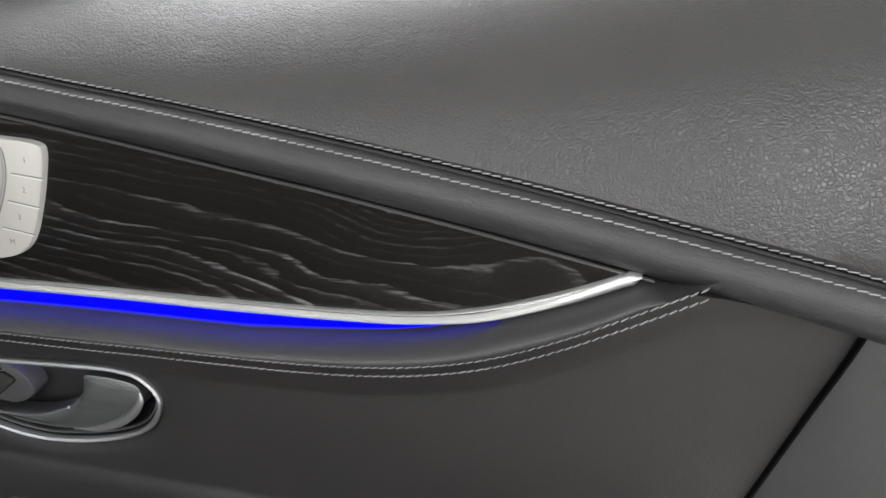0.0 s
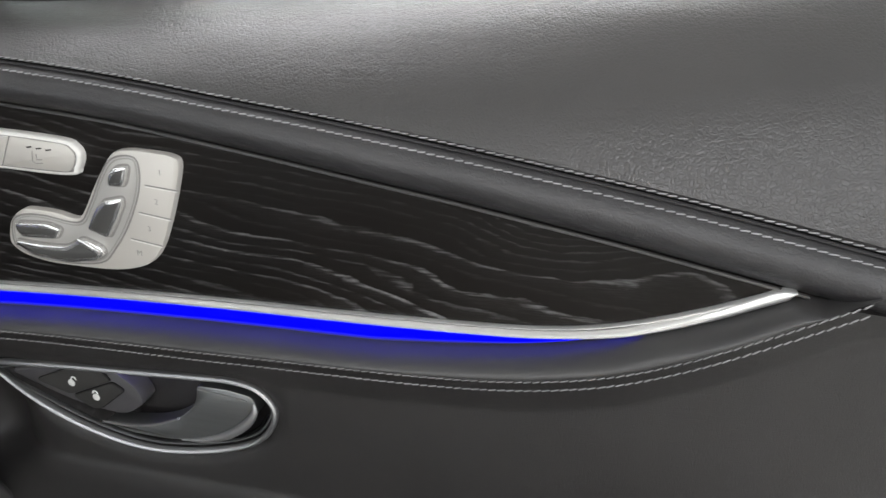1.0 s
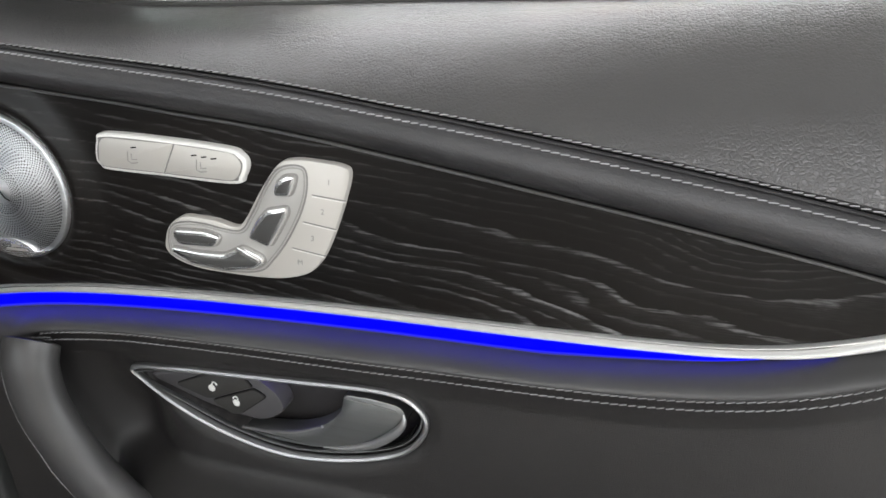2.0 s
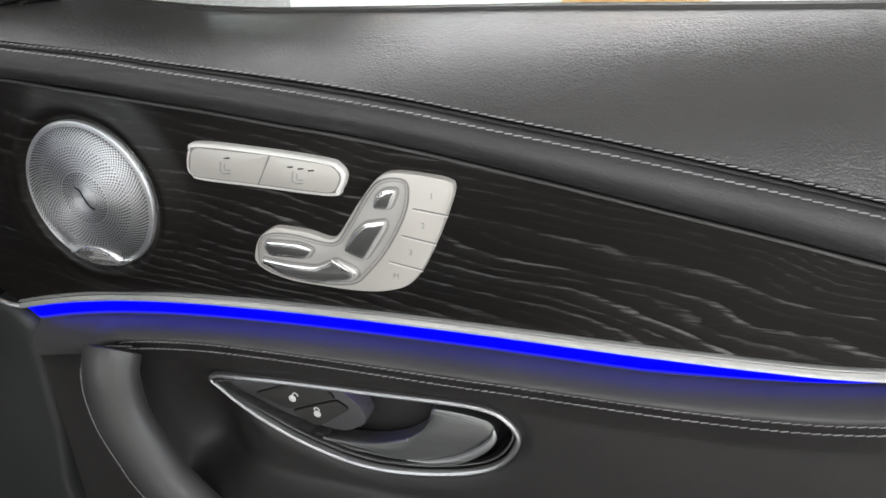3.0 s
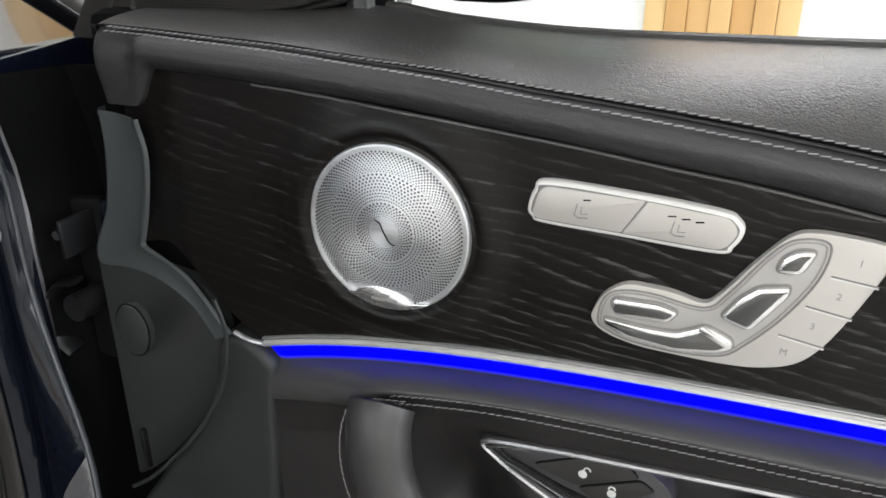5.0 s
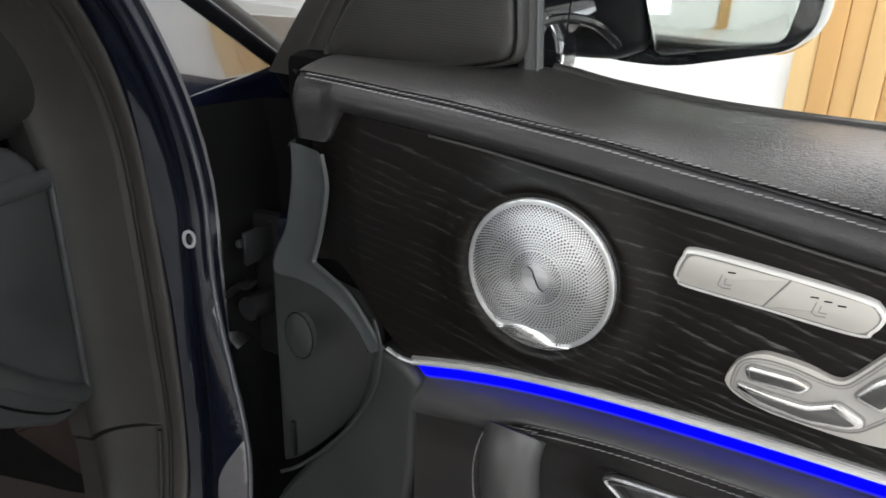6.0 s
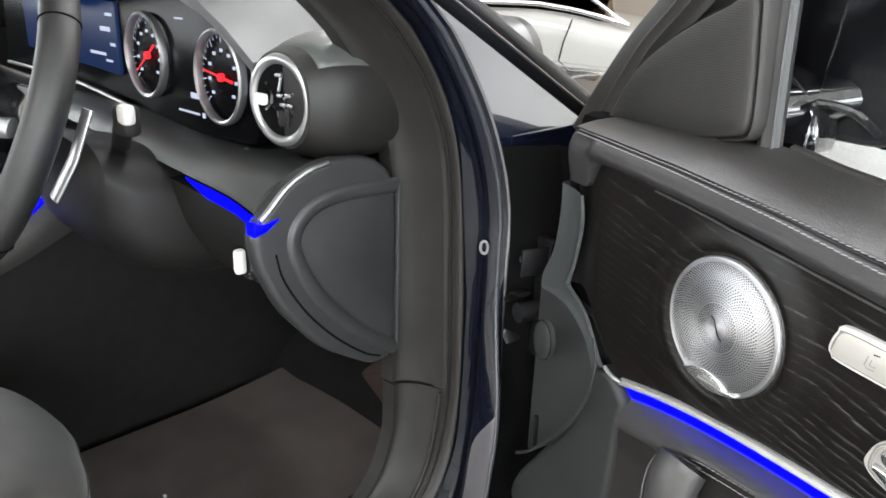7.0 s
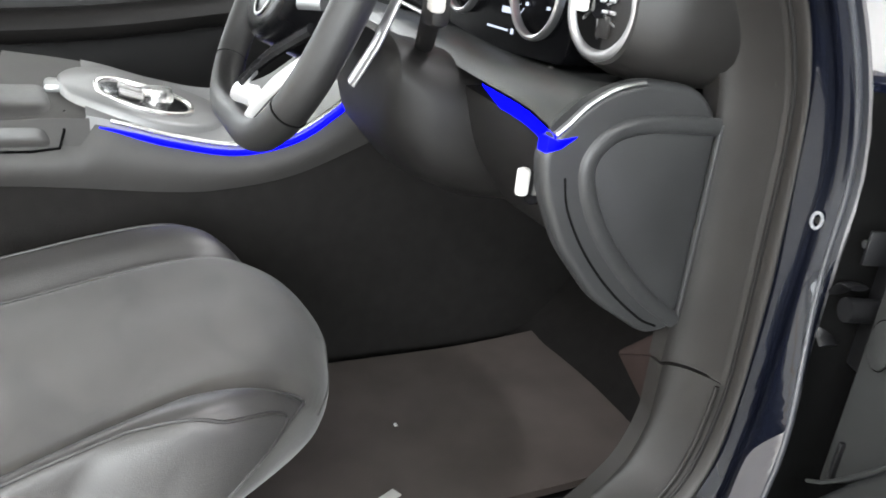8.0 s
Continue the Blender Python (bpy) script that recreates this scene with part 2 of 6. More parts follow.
NAVY = plain("navy_metallic_paint", (0.0040, 0.0050, 0.0095), 0.22, 0.0, 0.2, 4000.0, 0.0, coat=0.7, spec=0.06)
NAVY.node_tree.nodes["Principled BSDF"].inputs["Coat IOR"].default_value = 1.42
# grey of the screen moulding, also painted as highlight on the navy flange edge
EDGE_GREY = plain("edge_highlight_and_moulding_grey", (0.050, 0.052, 0.060), 0.3, 0.1, 0.1, 3000.0, coat=0.5)
# pale grey painted for what the navy flange reflects
LIP_GREY = plain("painted_flange_reflection", (0.12, 0.115, 0.12), 0.3, 0.3, 0.15, 2500.0, coat=0.6)
# silver plastic darkened for the shade in the switch's recess
RECESS = plain("shaded_silver_plastic", (0.40, 0.385, 0.365), 0.38, 0.3, 0.04, 1500.0, 0.1)
NAVY_GLOSS = plain("deep_gloss_navy", (0.0032, 0.0045, 0.012), 0.22, 0.0, 0.2, 4000.0, 0.0, coat=1.0, spec=0.2)
NAVY_GLOSS.node_tree.nodes["Principled BSDF"].inputs["Coat IOR"].default_value = 1.45
NAVY_GLOSS.node_tree.nodes["Principled BSDF"].inputs["Coat IOR"].default_value = 1.8
HINGE = plain("dark_hinge_paint", (0.009, 0.009, 0.010), 0.4, 0.2, 0.2, 2500.0)
RUBBER = plain("door_seal_rubber", (0.0155, 0.0137, 0.0123), 0.55, 0.0, 0.15, 1500.0, 0.2)
CARPET = plain("black_carpet", (0.0135, 0.0125, 0.012), 0.98, 0.0, 0.12, 700.0, 1.0, 40.0, spec=0.08)
MAT = plain("velour_mat", (0.098, 0.083, 0.076), 0.95, 0.0, 0.14, 700.0, 1.0, 9.0, spec=0.15)
DIAL_BLACK = plain("matt_black_dial", (0.003, 0.003, 0.0035), 0.25, 0.0, 0.1, 4000.0, spec=0.10)
CONSOLE_SIDE = plain("soft_grey_console_trim", (0.038, 0.036, 0.034), 0.6, 0.0, 0.1, 1300.0, 0.3)
CONSOLE_GREY = plain("silver_grey_console", (0.20, 0.20, 0.20), 0.4, 0.3, 0.1, 900.0)
SUEDE = suede("grey_black_microfibre", (0.030, 0.0278, 0.0246))
THREAD = plain("pale_grey_thread", (0.265, 0.26, 0.265), 0.8, 0.0, 0.2, 3000.0)
LED = glow("blue_light_guide", (0.0, 0.0, 1.0), 1.7)
# weak emission that imitates the light guide's spill on the leather
LED_SPILL = glow("dim_light_spill", (0.03, 0.03, 1.0), 0.7)
LED_SPILL_FAINT = glow("faint_light_spill", (0.13, 0.13, 1.0), 0.3)
LED_DIM = glow("cabin_light_guide", (0.0, 0.0, 1.0), 1.7)
LED_SOFT = glow("violet_courtesy_light", (0.25, 0.2, 1.0), 7.0)
WHITE_MARK = plain("white_print", (0.62, 0.62, 0.60), 0.6, 0.0, 0.05)
# grey for print and joints, and for shade drawn round keys and recess
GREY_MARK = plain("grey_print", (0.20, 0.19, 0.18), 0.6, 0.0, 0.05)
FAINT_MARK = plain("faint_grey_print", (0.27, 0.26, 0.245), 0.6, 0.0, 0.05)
RED = glow("red_needle_lit", (1.0, 0.02, 0.03), 0.9)
DIAL_LIT = glow("white_dial_lit", (0.72, 0.80, 1.0), 0.42)
SCREEN = glow("blue_screen_lit", (0.03, 0.08, 0.30), 0.13)
MIRROR = plain("mirror_glass", (0.45, 0.48, 0.455), 0.02, 1.0, 0.01)
GLASS = glass_pane("clear_window_glass")
WALL = plain("white_wall_paint", (0.78, 0.79, 0.77), 0.7, 0.0, 0.03, 300.0, 0.1, 1.5)
TILE = plain("pale_polished_tile", (0.45, 0.44, 0.42), 0.3, 0.0, 0.06, 60.0, 0.0, 2.0)
CREAM = plain("cream_wall_paint", (0.24, 0.205, 0.165), 0.7, 0.0, 0.04, 300.0, 0.1, 1.5)
BEIGE = plain("beige_wall_paint", (0.34, 0.30, 0.25), 0.7, 0.0, 0.05, 300.0, 0.1, 1.5)
# white paint, darkened in colour to hold down the light on it
WHITE_PAINT = plain("dimmed_white_car_paint", (0.24, 0.235, 0.22), 0.35, 0.0, 0.02, 3000.0, coat=0.7)
# brown base stands in for oak panels reflected in the glass
GLASS_BROWN = plain("brown_reflection_car_glass", (0.10, 0.065, 0.04), 0.05, 0.3, 0.2, 5000.0)
OAK = plain("honey_oak", (0.52, 0.30, 0.12), 0.5, 0.0, 0.3, 60.0, 0.1, 6.0)


def per_slat(m):
    """Each slat takes a tone of its own."""
    nt = m.node_tree
    info = nt.nodes.new("ShaderNodeObjectInfo")
    nt.links.new(ramp(nt, info.outputs["Random"], (0.0, (0.50, 0.27, 0.09)), (0.5, (0.60, 0.37, 0.15)), (1.0, (0.68, 0.47, 0.22))), nt.nodes["Principled BSDF"].inputs["Base Color"])


per_slat(OAK)


# ---- mesh helpers ----
def shade(me, degrees=40):
    me.polygons.foreach_set("use_smooth", [len(p.vertices) < 5 for p in me.polygons])
    me.set_sharp_from_angle(angle=radians(degrees))


def part(name, bm, material, parent, label="", smooth=40):
    bmesh.ops.remove_doubles(bm, verts=bm.verts, dist=1e-6)
    bmesh.ops.recalc_face_normals(bm, faces=bm.faces)
    me = bpy.data.meshes.new(name)
    bm.to_mesh(me)
    bm.free()
    me.materials.append(material)
    if smooth:
        shade(me, smooth)
    ob = new(name, me)
    ob.parent = parent
    return tagged(ob, label)


def thing(name, label, category, m=None, kind="", group=""):
    ob = new(name)
    ob.empty_display_size = 0.05
    ob.matrix_world = m or Matrix.Translation((0, 0, DZ))
    return tagged(ob, label, category, group, kind)


def catmull(pts, n=8, closed=False):
    """A smooth run through the points, n steps a stretch."""
    pts = [Vector(p) for p in pts]
    k, out = len(pts), []
    for i in range(k if closed else k - 1):
        if closed:
            a, b, c, d = (pts[(i + j) % k] for j in (-1, 0, 1, 2))
        else:
            b, c = pts[i], pts[i + 1]
            a = pts[i - 1] if i else b + (b - c)
            d = pts[i + 2] if i + 2 < k else c + (c - b)
        for s in range(n):
            t = s / n
            out.append(0.5 * (2 * b + (c - a) * t + (2 * a - 5 * b + 4 * c - d) * t * t + (3 * b - a - 3 * c + d) * t ** 3))
    if not closed:
        out.append(pts[-1].copy())
    return out


def line(*pts):
    """A smooth function through (x, value) pairs."""
    run = catmull([(x, v, 0) for x, v in pts], 10)
    xs, vs = [p.x for p in run], [p.y for p in run]
    return lambda x: float(np.interp(x, xs, vs))


def rounded(pts, radius, seg=4):
    """A closed outline with its corners rounded."""
    pts, out = [Vector(p) for p in pts], []
    k = len(pts)
    for i in range(k):
        p, a, b = pts[i], pts[i - 1], pts[(i + 1) % k]
        r = radius if not isinstance(radius, (list, tuple)) else radius[i]
        r = min(r, (a - p).length * 0.48, (b - p).length * 0.48)
        u, w = p + (a - p).normalized() * r, p + (b - p).normalized() * r
        for s in range(seg + 1):
            t = s / seg
            out.append(u * (1 - t) ** 2 + p * 2 * t * (1 - t) + w * t * t)
    return out


def inset(outline, d):
    """The outline moved inwards by d."""
    k = len(outline)
    area = sum(outline[i].x * outline[(i + 1) % k].y - outline[(i + 1) % k].x * outline[i].y for i in range(k))
    s, out = (1 if area > 0 else -1), []
    for i in range(k):
        t = outline[(i + 1) % k] - outline[i - 1]
        n = Vector((-t.y, t.x)) * s
        out.append(outline[i] + n.normalized() * d if n.length > 1e-9 else outline[i].copy())
    return out


DOORMAP = lambda a, b, d: (a, d, b)          # outline in x, z; depth along y
SIDEMAP = lambda a, b, d: (d, a, b)          # outline in f, z; depth along r
BACKMAP = lambda a, b, d: (a, d, b)          # outline in r, z; depth along f


def plate(bm, outline, front, back, bevel=0.001, m=DOORMAP, steps=2):
    """A solid of the outline's shape between two depths, its front edge rounded."""
    outline = [Vector(p[:2]) for p in outline]
    sign = 1 if back > front else -1
    rings = [(outline, back)]
    for s in range(steps + 1):
        a = s / steps * math.pi / 2
        rings.append((inset(outline, bevel * (1 - math.cos(a))), front + sign * bevel * (1 - math.sin(a))))
    made = [[bm.verts.new(m(p.x, p.y, d)) for p in ring] for ring, d in rings]
    k = len(outline)
    for lo, hi in zip(made, made[1:]):
        for i in range(k):
            bm.faces.new((lo[i], lo[(i + 1) % k], hi[(i + 1) % k], hi[i]))
    bm.faces.new(made[-1])
    bm.faces.new(list(reversed(made[0])))
    return bm


def loft(bm, rings, closed=True, caps=True):
    """Skins rings of points one after another."""
    made = [[bm.verts.new(p) for p in r] for r in rings]
    k = len(made[0])
    for lo, hi in zip(made, made[1:]):
        for i in range(k if closed else k - 1):
            bm.faces.new((lo[i], lo[(i + 1) % k], hi[(i + 1) % k], hi[i]))
    if caps and closed:
        bm.faces.new(made[0])
        bm.faces.new(list(reversed(made[-1])))
    return bm


def tube(bm, path, ra, rb=None, seg=10, closed=False, up=(0, 1, 0), taper=None):
    """A round or oval bar along a path; rb is its radius along up."""
    path, up, rb = [Vector(p) for p in path], Vector(up), rb or ra
    k, rings = len(path), []
    for i, p in enumerate(path):
        a, b = (path[i - 1], path[(i + 1) % k]) if closed else (path[max(0, i - 1)], path[min(k - 1, i + 1)])
        t = (b - a).normalized()
        side = t.cross(up)
        side = side.normalized() if side.length > 1e-6 else Vector((1, 0, 0))
        u = side.cross(t).normalized()
        s = taper(i / (k - 1)) if taper else 1
        rings.append([p + side * ra * s * math.cos(q * 2 * math.pi / seg) + u * rb * s * math.sin(q * 2 * math.pi / seg) for q in range(seg)])
    if closed:
        rings.append(rings[0])
    return loft(bm, rings, True, not closed)


def box(bm, c, size, bevel=0.0):
    m = Matrix.Translation(c) @ Matrix.Diagonal((*size, 1))
    made = bmesh.ops.create_cube(bm, size=1, matrix=m)
    if bevel:
        edges = list({e for v in made["verts"] for e in v.link_edges})
        bmesh.ops.bevel(bm, geom=edges, offset=bevel, segments=2, profile=0.5, affect="EDGES")
    return bm


def sheet(bm, nx, ny, fn, thick=None):
    """A grid of points fn(u, v), u and v from 0 to 1, with a back at the offset thick."""
    g = [[bm.verts.new(fn(i / nx, j / ny)) for j in range(ny + 1)] for i in range(nx + 1)]
    for i in range(nx):
        for j in range(ny):
            bm.faces.new((g[i][j], g[i + 1][j], g[i + 1][j + 1], g[i][j + 1]))
    if thick:
        off = Vector(thick)
        rim = [g[i][0] for i in range(nx + 1)] + [g[nx][j] for j in range(1, ny + 1)] + [g[i][ny] for i in range(nx - 1, -1, -1)] + [g[0][j] for j in range(ny - 1, 0, -1)]
        back = [bm.verts.new(v.co + off) for v in rim]
        k = len(rim)
        for i in range(k):
            bm.faces.new((rim[i], rim[(i + 1) % k], back[(i + 1) % k], back[i]))
    return bm


def seam(name, path, parent, material=None, pitch=0.0052, length=0.0049, r=0.00044, out=(0, -1, 0), slant=0.0004):
    """A row of separate thread stitches along a path."""
    path = [Vector(p) for p in path]
    dist = [0.0]
    for a, b in zip(path, path[1:]):
        dist.append(dist[-1] + (b - a).length)
    verts, faces, out = [], [], Vector(out)
    at = lambda d: Vector([float(np.interp(d, dist, [p[c] for p in path])) for c in range(3)])
    d = 0.0
    while d + length < dist[-1]:
        L = length * random.uniform(0.9, 1.05)
        a, b = at(d), at(d + L)
        t = (b - a).normalized()
        s = t.cross(out).normalized()
        a, b = a + s * slant, b - s * slant
        k = len(verts)
        for q, w in ((0.0, 0.55), (0.2, 1.0), (0.8, 1.0), (1.0, 0.55)):
            c = a.lerp(b, q) + out * r * 0.5 * w
            verts += [c + s * r * w, c + out * r * w, c - s * r * w, c - out * r * w]
        for j in range(3):
            for i in range(4):
                faces.append((k + 4 * j + i, k + 4 * j + (i + 1) % 4, k + 4 * j + 4 + (i + 1) % 4, k + 4 * j + 4 + i))
        faces += [(k + 3, k + 2, k + 1, k), (k + 12, k + 13, k + 14, k + 15)]
        d += pitch
    me = bpy.data.meshes.new(name)
    me.from_pydata(verts, [], faces)
    me.materials.append(material or THREAD)
    shade(me, 60)
    ob = new(name, me)
    ob.parent = parent
    return tagged(ob, "pale grey contrast stitching", kind="stuff")


def printed(name, text, size, m, material, parent, label=""):
    """Raised printed characters in the built-in font."""
    cu = bpy.data.curves.new(name, "FONT")
    cu.body, cu.size, cu.extrude, cu.align_x, cu.align_y = text, size, 0.0001, "CENTER", "CENTER"
    tmp = bpy.data.objects.new(name, cu)
    me = bpy.data.meshes.new_from_object(tmp)
    bpy.data.objects.remove(tmp)
    me.materials.clear()
    me.materials.append(material)
    ob = new(name, me)
    ob.parent, ob.matrix_local = parent, m
    return tagged(ob, label)


def smooth(t):
    t = min(1.0, max(0.0, t))
    return t * t * (3 - 2 * t)


# ---- the open front door, seen from inside ----
WOOD_TOP = line((-0.23, 0.172), (-0.15, 0.170), (-0.073, 0.1657), (-0.026, 0.162), (0.020, 0.1577), (0.066, 0.1524), (0.113, 0.1476), (0.159, 0.1418), (0.205, 0.1366),
                (0.252, 0.1295), (0.298, 0.1214), (0.344, 0.1129), (0.391, 0.1040), (0.437, 0.0955), (0.483, 0.0862), (0.530, 0.0766), (0.576, 0.0663), (0.622, 0.0561),
                (0.669, 0.0455), (0.715, 0.0336), (0.78, 0.016))
STITCH = line((-0.24, 0.197), (-0.173, 0.1951), (-0.121, 0.1925), (-0.069, 0.1900), (-0.017, 0.1863), (0.035, 0.1830), (0.087, 0.1776), (0.139, 0.1728), (0.191, 0.1674),
              (0.244, 0.1605), (0.296, 0.1520), (0.348, 0.1438), (0.400, 0.1348), (0.452, 0.1253), (0.504, 0.1152), (0.556, 0.1045), (0.608, 0.0928), (0.660, 0.0805),
              (0.712, 0.0683), (0.78, 0.0515))
GAP = line((-0.24, 0.0018), (-0.12, 0.0020), (-0.067, 0.0023), (-0.015, 0.0031), (0.037, 0.0043), (0.089, 0.0050), (0.14, 0.0057), (0.2, 0.0064), (0.3, 0.0065), (0.5, 0.0067), (0.78, 0.0064))
BELT = line((-0.24, 0.200), (-0.06, 0.2065), (0.01, 0.1995), (0.09, 0.1945), (0.2, 0.1945), (0.30, 0.1955), (0.435, 0.1955), (0.60, 0.197), (0.78, 0.200))
CHROME_Z = line((-0.128, -0.0225), (-0.101, -0.0159), (-0.059, -0.0058), (-0.017, 0.0019), (0.025, 0.0073), (0.066, 0.0109), (0.108, 0.0134), (0.150, 0.0152), (0.192, 0.0164),
                (0.233, 0.0172), (0.275, 0.0177), (0.317, 0.0178), (0.359, 0.0177), (0.401, 0.0180), (0.442, 0.0187), (0.484, 0.0206), (0.526, 0.0267), (0.568, 0.0401), (0.610, 0.0583), (0.70, 0.098))
LOW_STITCH = line((-0.14, -0.075), (-0.06, -0.052), (-0.023, -0.043), (-0.010, -0.034), (0.006, -0.0267), (0.043, -0.0207), (0.080, -0.0168), (0.118, -0.0151), (0.155, -0.0141),
                  (0.192, -0.0135), (0.266, -0.0128), (0.303, -0.0120), (0.341, -0.0115), (0.378, -0.0110), (0.415, -0.0100), (0.452, -0.0078), (0.489, -0.0032), (0.527, 0.0055),
                  (0.564, 0.0198), (0.601, 0.0384), (0.638, 0.0586), (0.70, 0.092))
WEDGE = line((-0.23, 0.037), (-0.2032, 0.0405), (-0.1857, 0.0442), (-0.1726, 0.0428), (-0.156, 0.0330), (-0.1398, 0.0144), (-0.1219, -0.0025), (-0.107, -0.0112), (-0.102, -0.0148))
GX, GZ, GR = 0.001, 0.0848, 0.0535       # the loudspeaker's middle and radius


def wood_bottom(x):
    return WEDGE(x) if x < -0.102 else CHROME_Z(x)


def wood_depth(x, z):
    """The veneer's relief: a lip round the loudspeaker and a front end that falls away."""
    d = math.hypot(x - GX, z - GZ)
    y = -0.0056 * math.exp(-((d - 0.0605) / (0.015 if d > 0.0605 else 0.006)) ** 2) + 0.004 * max(0, 1 - d / 0.055)
    y += 0.012 * smooth((-0.150 - x) / 0.050)
    return y


def mixed(a, b, t):
    return a + (b - a) * t


def swell(x):
    """How far ledge and lining stand out; they flatten towards the hinges."""
    return mixed(0.2, 1.0, min(1, max(0, (x + 0.10) / 0.08)))


def build_door():
    door = thing("door_1", "open car door lined with black leather, dark ash veneer and chrome", "car door", Matrix.Translation((0, 0, DZ)))
    # shell behind the lining
    bm = bmesh.new()
    plate(bm, rounded([(-0.215, -0.60), (0.775, -0.60), (0.79, 0.03), (0.77, 0.060), (0.30, 0.140), (-0.215, 0.175)], 0.02), 0.052, 0.17, 0.006)
    part("shell", bm, NAVY, door, "navy painted door shell")
    # leather top pad from the window down to the seam
    def pad(u, v):
        x = mixed(-0.2135 - 0.018 * max(0, (v - 0.06) / 0.94), 0.775, u)
        z0, z1 = STITCH(x) - GAP(x) * 0.45, BELT(x)
        if v < 0.06:
            return (x, 0.004 - 0.006 * v / 0.06, z0 + 0.0022 * v / 0.06)
        w = (v - 0.06) / 0.94
        y = mixed(-0.002, 0.086, w) - 0.010 * math.sin(math.pi * w) ** 0.8 * (0.6 + 0.4 * u)
        z = mixed(z0 + 0.0022, z1, 1 - (1 - w) ** 1.25) + 0.002 * math.sin(math.pi * w)
        end = max(0.0, 1 - u / 0.012)
        return (x, y + 0.006 * end ** 2, z - 0.006 * end ** 2)
    part("top_pad", sheet(bmesh.new(), 160, 26, pad, (0, 0.02, -0.012)), LEATHER_PAD, door, "grained black leather top pad")
    # padded roll under the seam
    def roll(u, v):
        x = mixed(-0.2135, 0.775, u)
        drop = smooth((-0.166 - x) / 0.016)
        z0, z1 = mixed(WOOD_TOP(x) - 0.001, 0.1435, drop), STITCH(x) - GAP(x) * 0.45
        b = math.sin(math.pi * mixed(v, v ** 1.6, drop))
        y = mixed(0.004, 0.003, v) - mixed(0.0145, 0.0085, drop) * b ** 0.75
        end = max(0.0, 1 - (x + 0.2135) / 0.010)
        return (x - 0.007 * drop * (1 - v), y + 0.008 * end ** 2, mixed(z0, z1, v))
    part("upper_roll", sheet(bmesh.new(), 320, 18, roll, (0, 0.03, 0)), LEATHER, door, "padded leather roll")
    xs = [-0.196 + 0.0098 * i for i in range(99)]
    seam("stitching", [(x, -0.0034, STITCH(x) + 0.0005) for x in xs], door, r=0.00042, slant=0.00045)
    seam("stitching", [(x, -0.0062, STITCH(x) - GAP(x)) for x in xs], door)
    bm = bmesh.new()
    tube(bm, [(x, 0.0010, STITCH(x) - GAP(x) * 0.45) for x in xs], 0.0019, 0.0016, 6)
    part("seam_groove", bm, VOID, door)
    bm = bmesh.new()
    tube(bm, [(x, -0.0004, STITCH(x) - GAP(x) * 0.5) for x in xs], 0.0009, 0.0012, 6)
    part("seam_bead", bm, LEATHER, door, "thin leather bead in the seam")
    # ash veneer
    def wood(u, v):
        x = mixed(-0.207, 0.621, u)
        z = mixed(wood_bottom(x), WOOD_TOP(x), v)
        return (x, wood_depth(x, z), z)
    part("veneer_panel", sheet(bmesh.new(), 240, 60, wood, (0, 0.012, 0)), ASH, door, "black open-pored ash veneer with pale grain", 60)
    bm = bmesh.new()
    tube(bm, [(x, wood_depth(x, WOOD_TOP(x)) - 0.0012, WOOD_TOP(x) - 0.0008) for x in [-0.09 + 0.0118 * i for i in range(61)]], 0.0011, 0.0011, 6)
    part("veneer_edge", bm, EDGE_DARK, door, "thin dark metal edge line")
    # chrome strip with its rolled profile, ending in a blunt tip
    def strip(name, lo, hi, z_off, half, y, depth, material, label):
        bm = bmesh.new()
        n = 150
        rings = []
        for i in range(n + 1):
            x = mixed(lo, hi, i / n)
            e = 1e-3
            t = Vector((2 * e, 0, CHROME_Z(x + e) - CHROME_Z(x - e))).normalized()
            nrm = Vector((-t.z, 0, t.x))
            wide = 1 + 0.75 * max(0, (x - 0.50) / 0.117)
            cap = min(1, (hi - x) / 0.004) ** 0.5 if x > hi - 0.004 else 1
            cap = max(cap, 0.15)
            c = Vector((x, y, CHROME_Z(x))) + nrm * (z_off * wide * (1 - 0.75 * min(1, max(0, (x - 0.53) / 0.07))) + 0.0008 * min(1, max(0, (x - 0.53) / 0.07)))
            sec = ((1, 0.35), (0.8, -0.55), (0.3, -1.0), (-0.3, -1.0), (-0.8, -0.55), (-1, 0.35), (0, 0.9))
            rings.append([c + nrm * half * wide * cap * a + Vector((0, depth * b, 0)) for a, b in sec])
        loft(bm, rings)
        return part(name, bm, material, door, label)
    strip("chrome_strip", -0.100, 0.612, -0.0012, 0.0022, -0.002, 0.003, STRIP, "satin chrome strip under the veneer")
    strip("chrome_lip", -0.100, 0.604, 0.0027, 0.0009, -0.001, 0.0022, STRIP, "fine upper chrome lip")
    bm = bmesh.new()
    tube(bm, [(-0.1235, -0.003, -0.0122), (-0.1165, -0.004, -0.0142), (-0.109, -0.004, -0.0158), (-0.100, -0.003, -0.0165)], 0.002, 0.002, 8)
    part("strip_corner", bm, RIM_METAL, door, "grey metal end of the strip")
    # blue light guide under the strip, brightest above; two dim strips imitate its spill
    for name, lo, hi, material, label in (("light_guide", 0.0, 0.80, LED, "glowing blue ambient light strip"), ("light_guide_edge", 0.80, 0.92, LED_SPILL, "added dim strip imitating the light's spill"),
                                          ("light_guide_foot", 0.92, 1.0, LED_SPILL_FAINT, "added faint strip imitating the light's spill")):
        def guide(u, v):
            x = mixed(-0.097, 0.538, u)
            thin = min(1, max(0.02, (0.540 - x) / 0.16)) ** 0.7 * min(1, 0.4 + (x + 0.097) / 0.010)
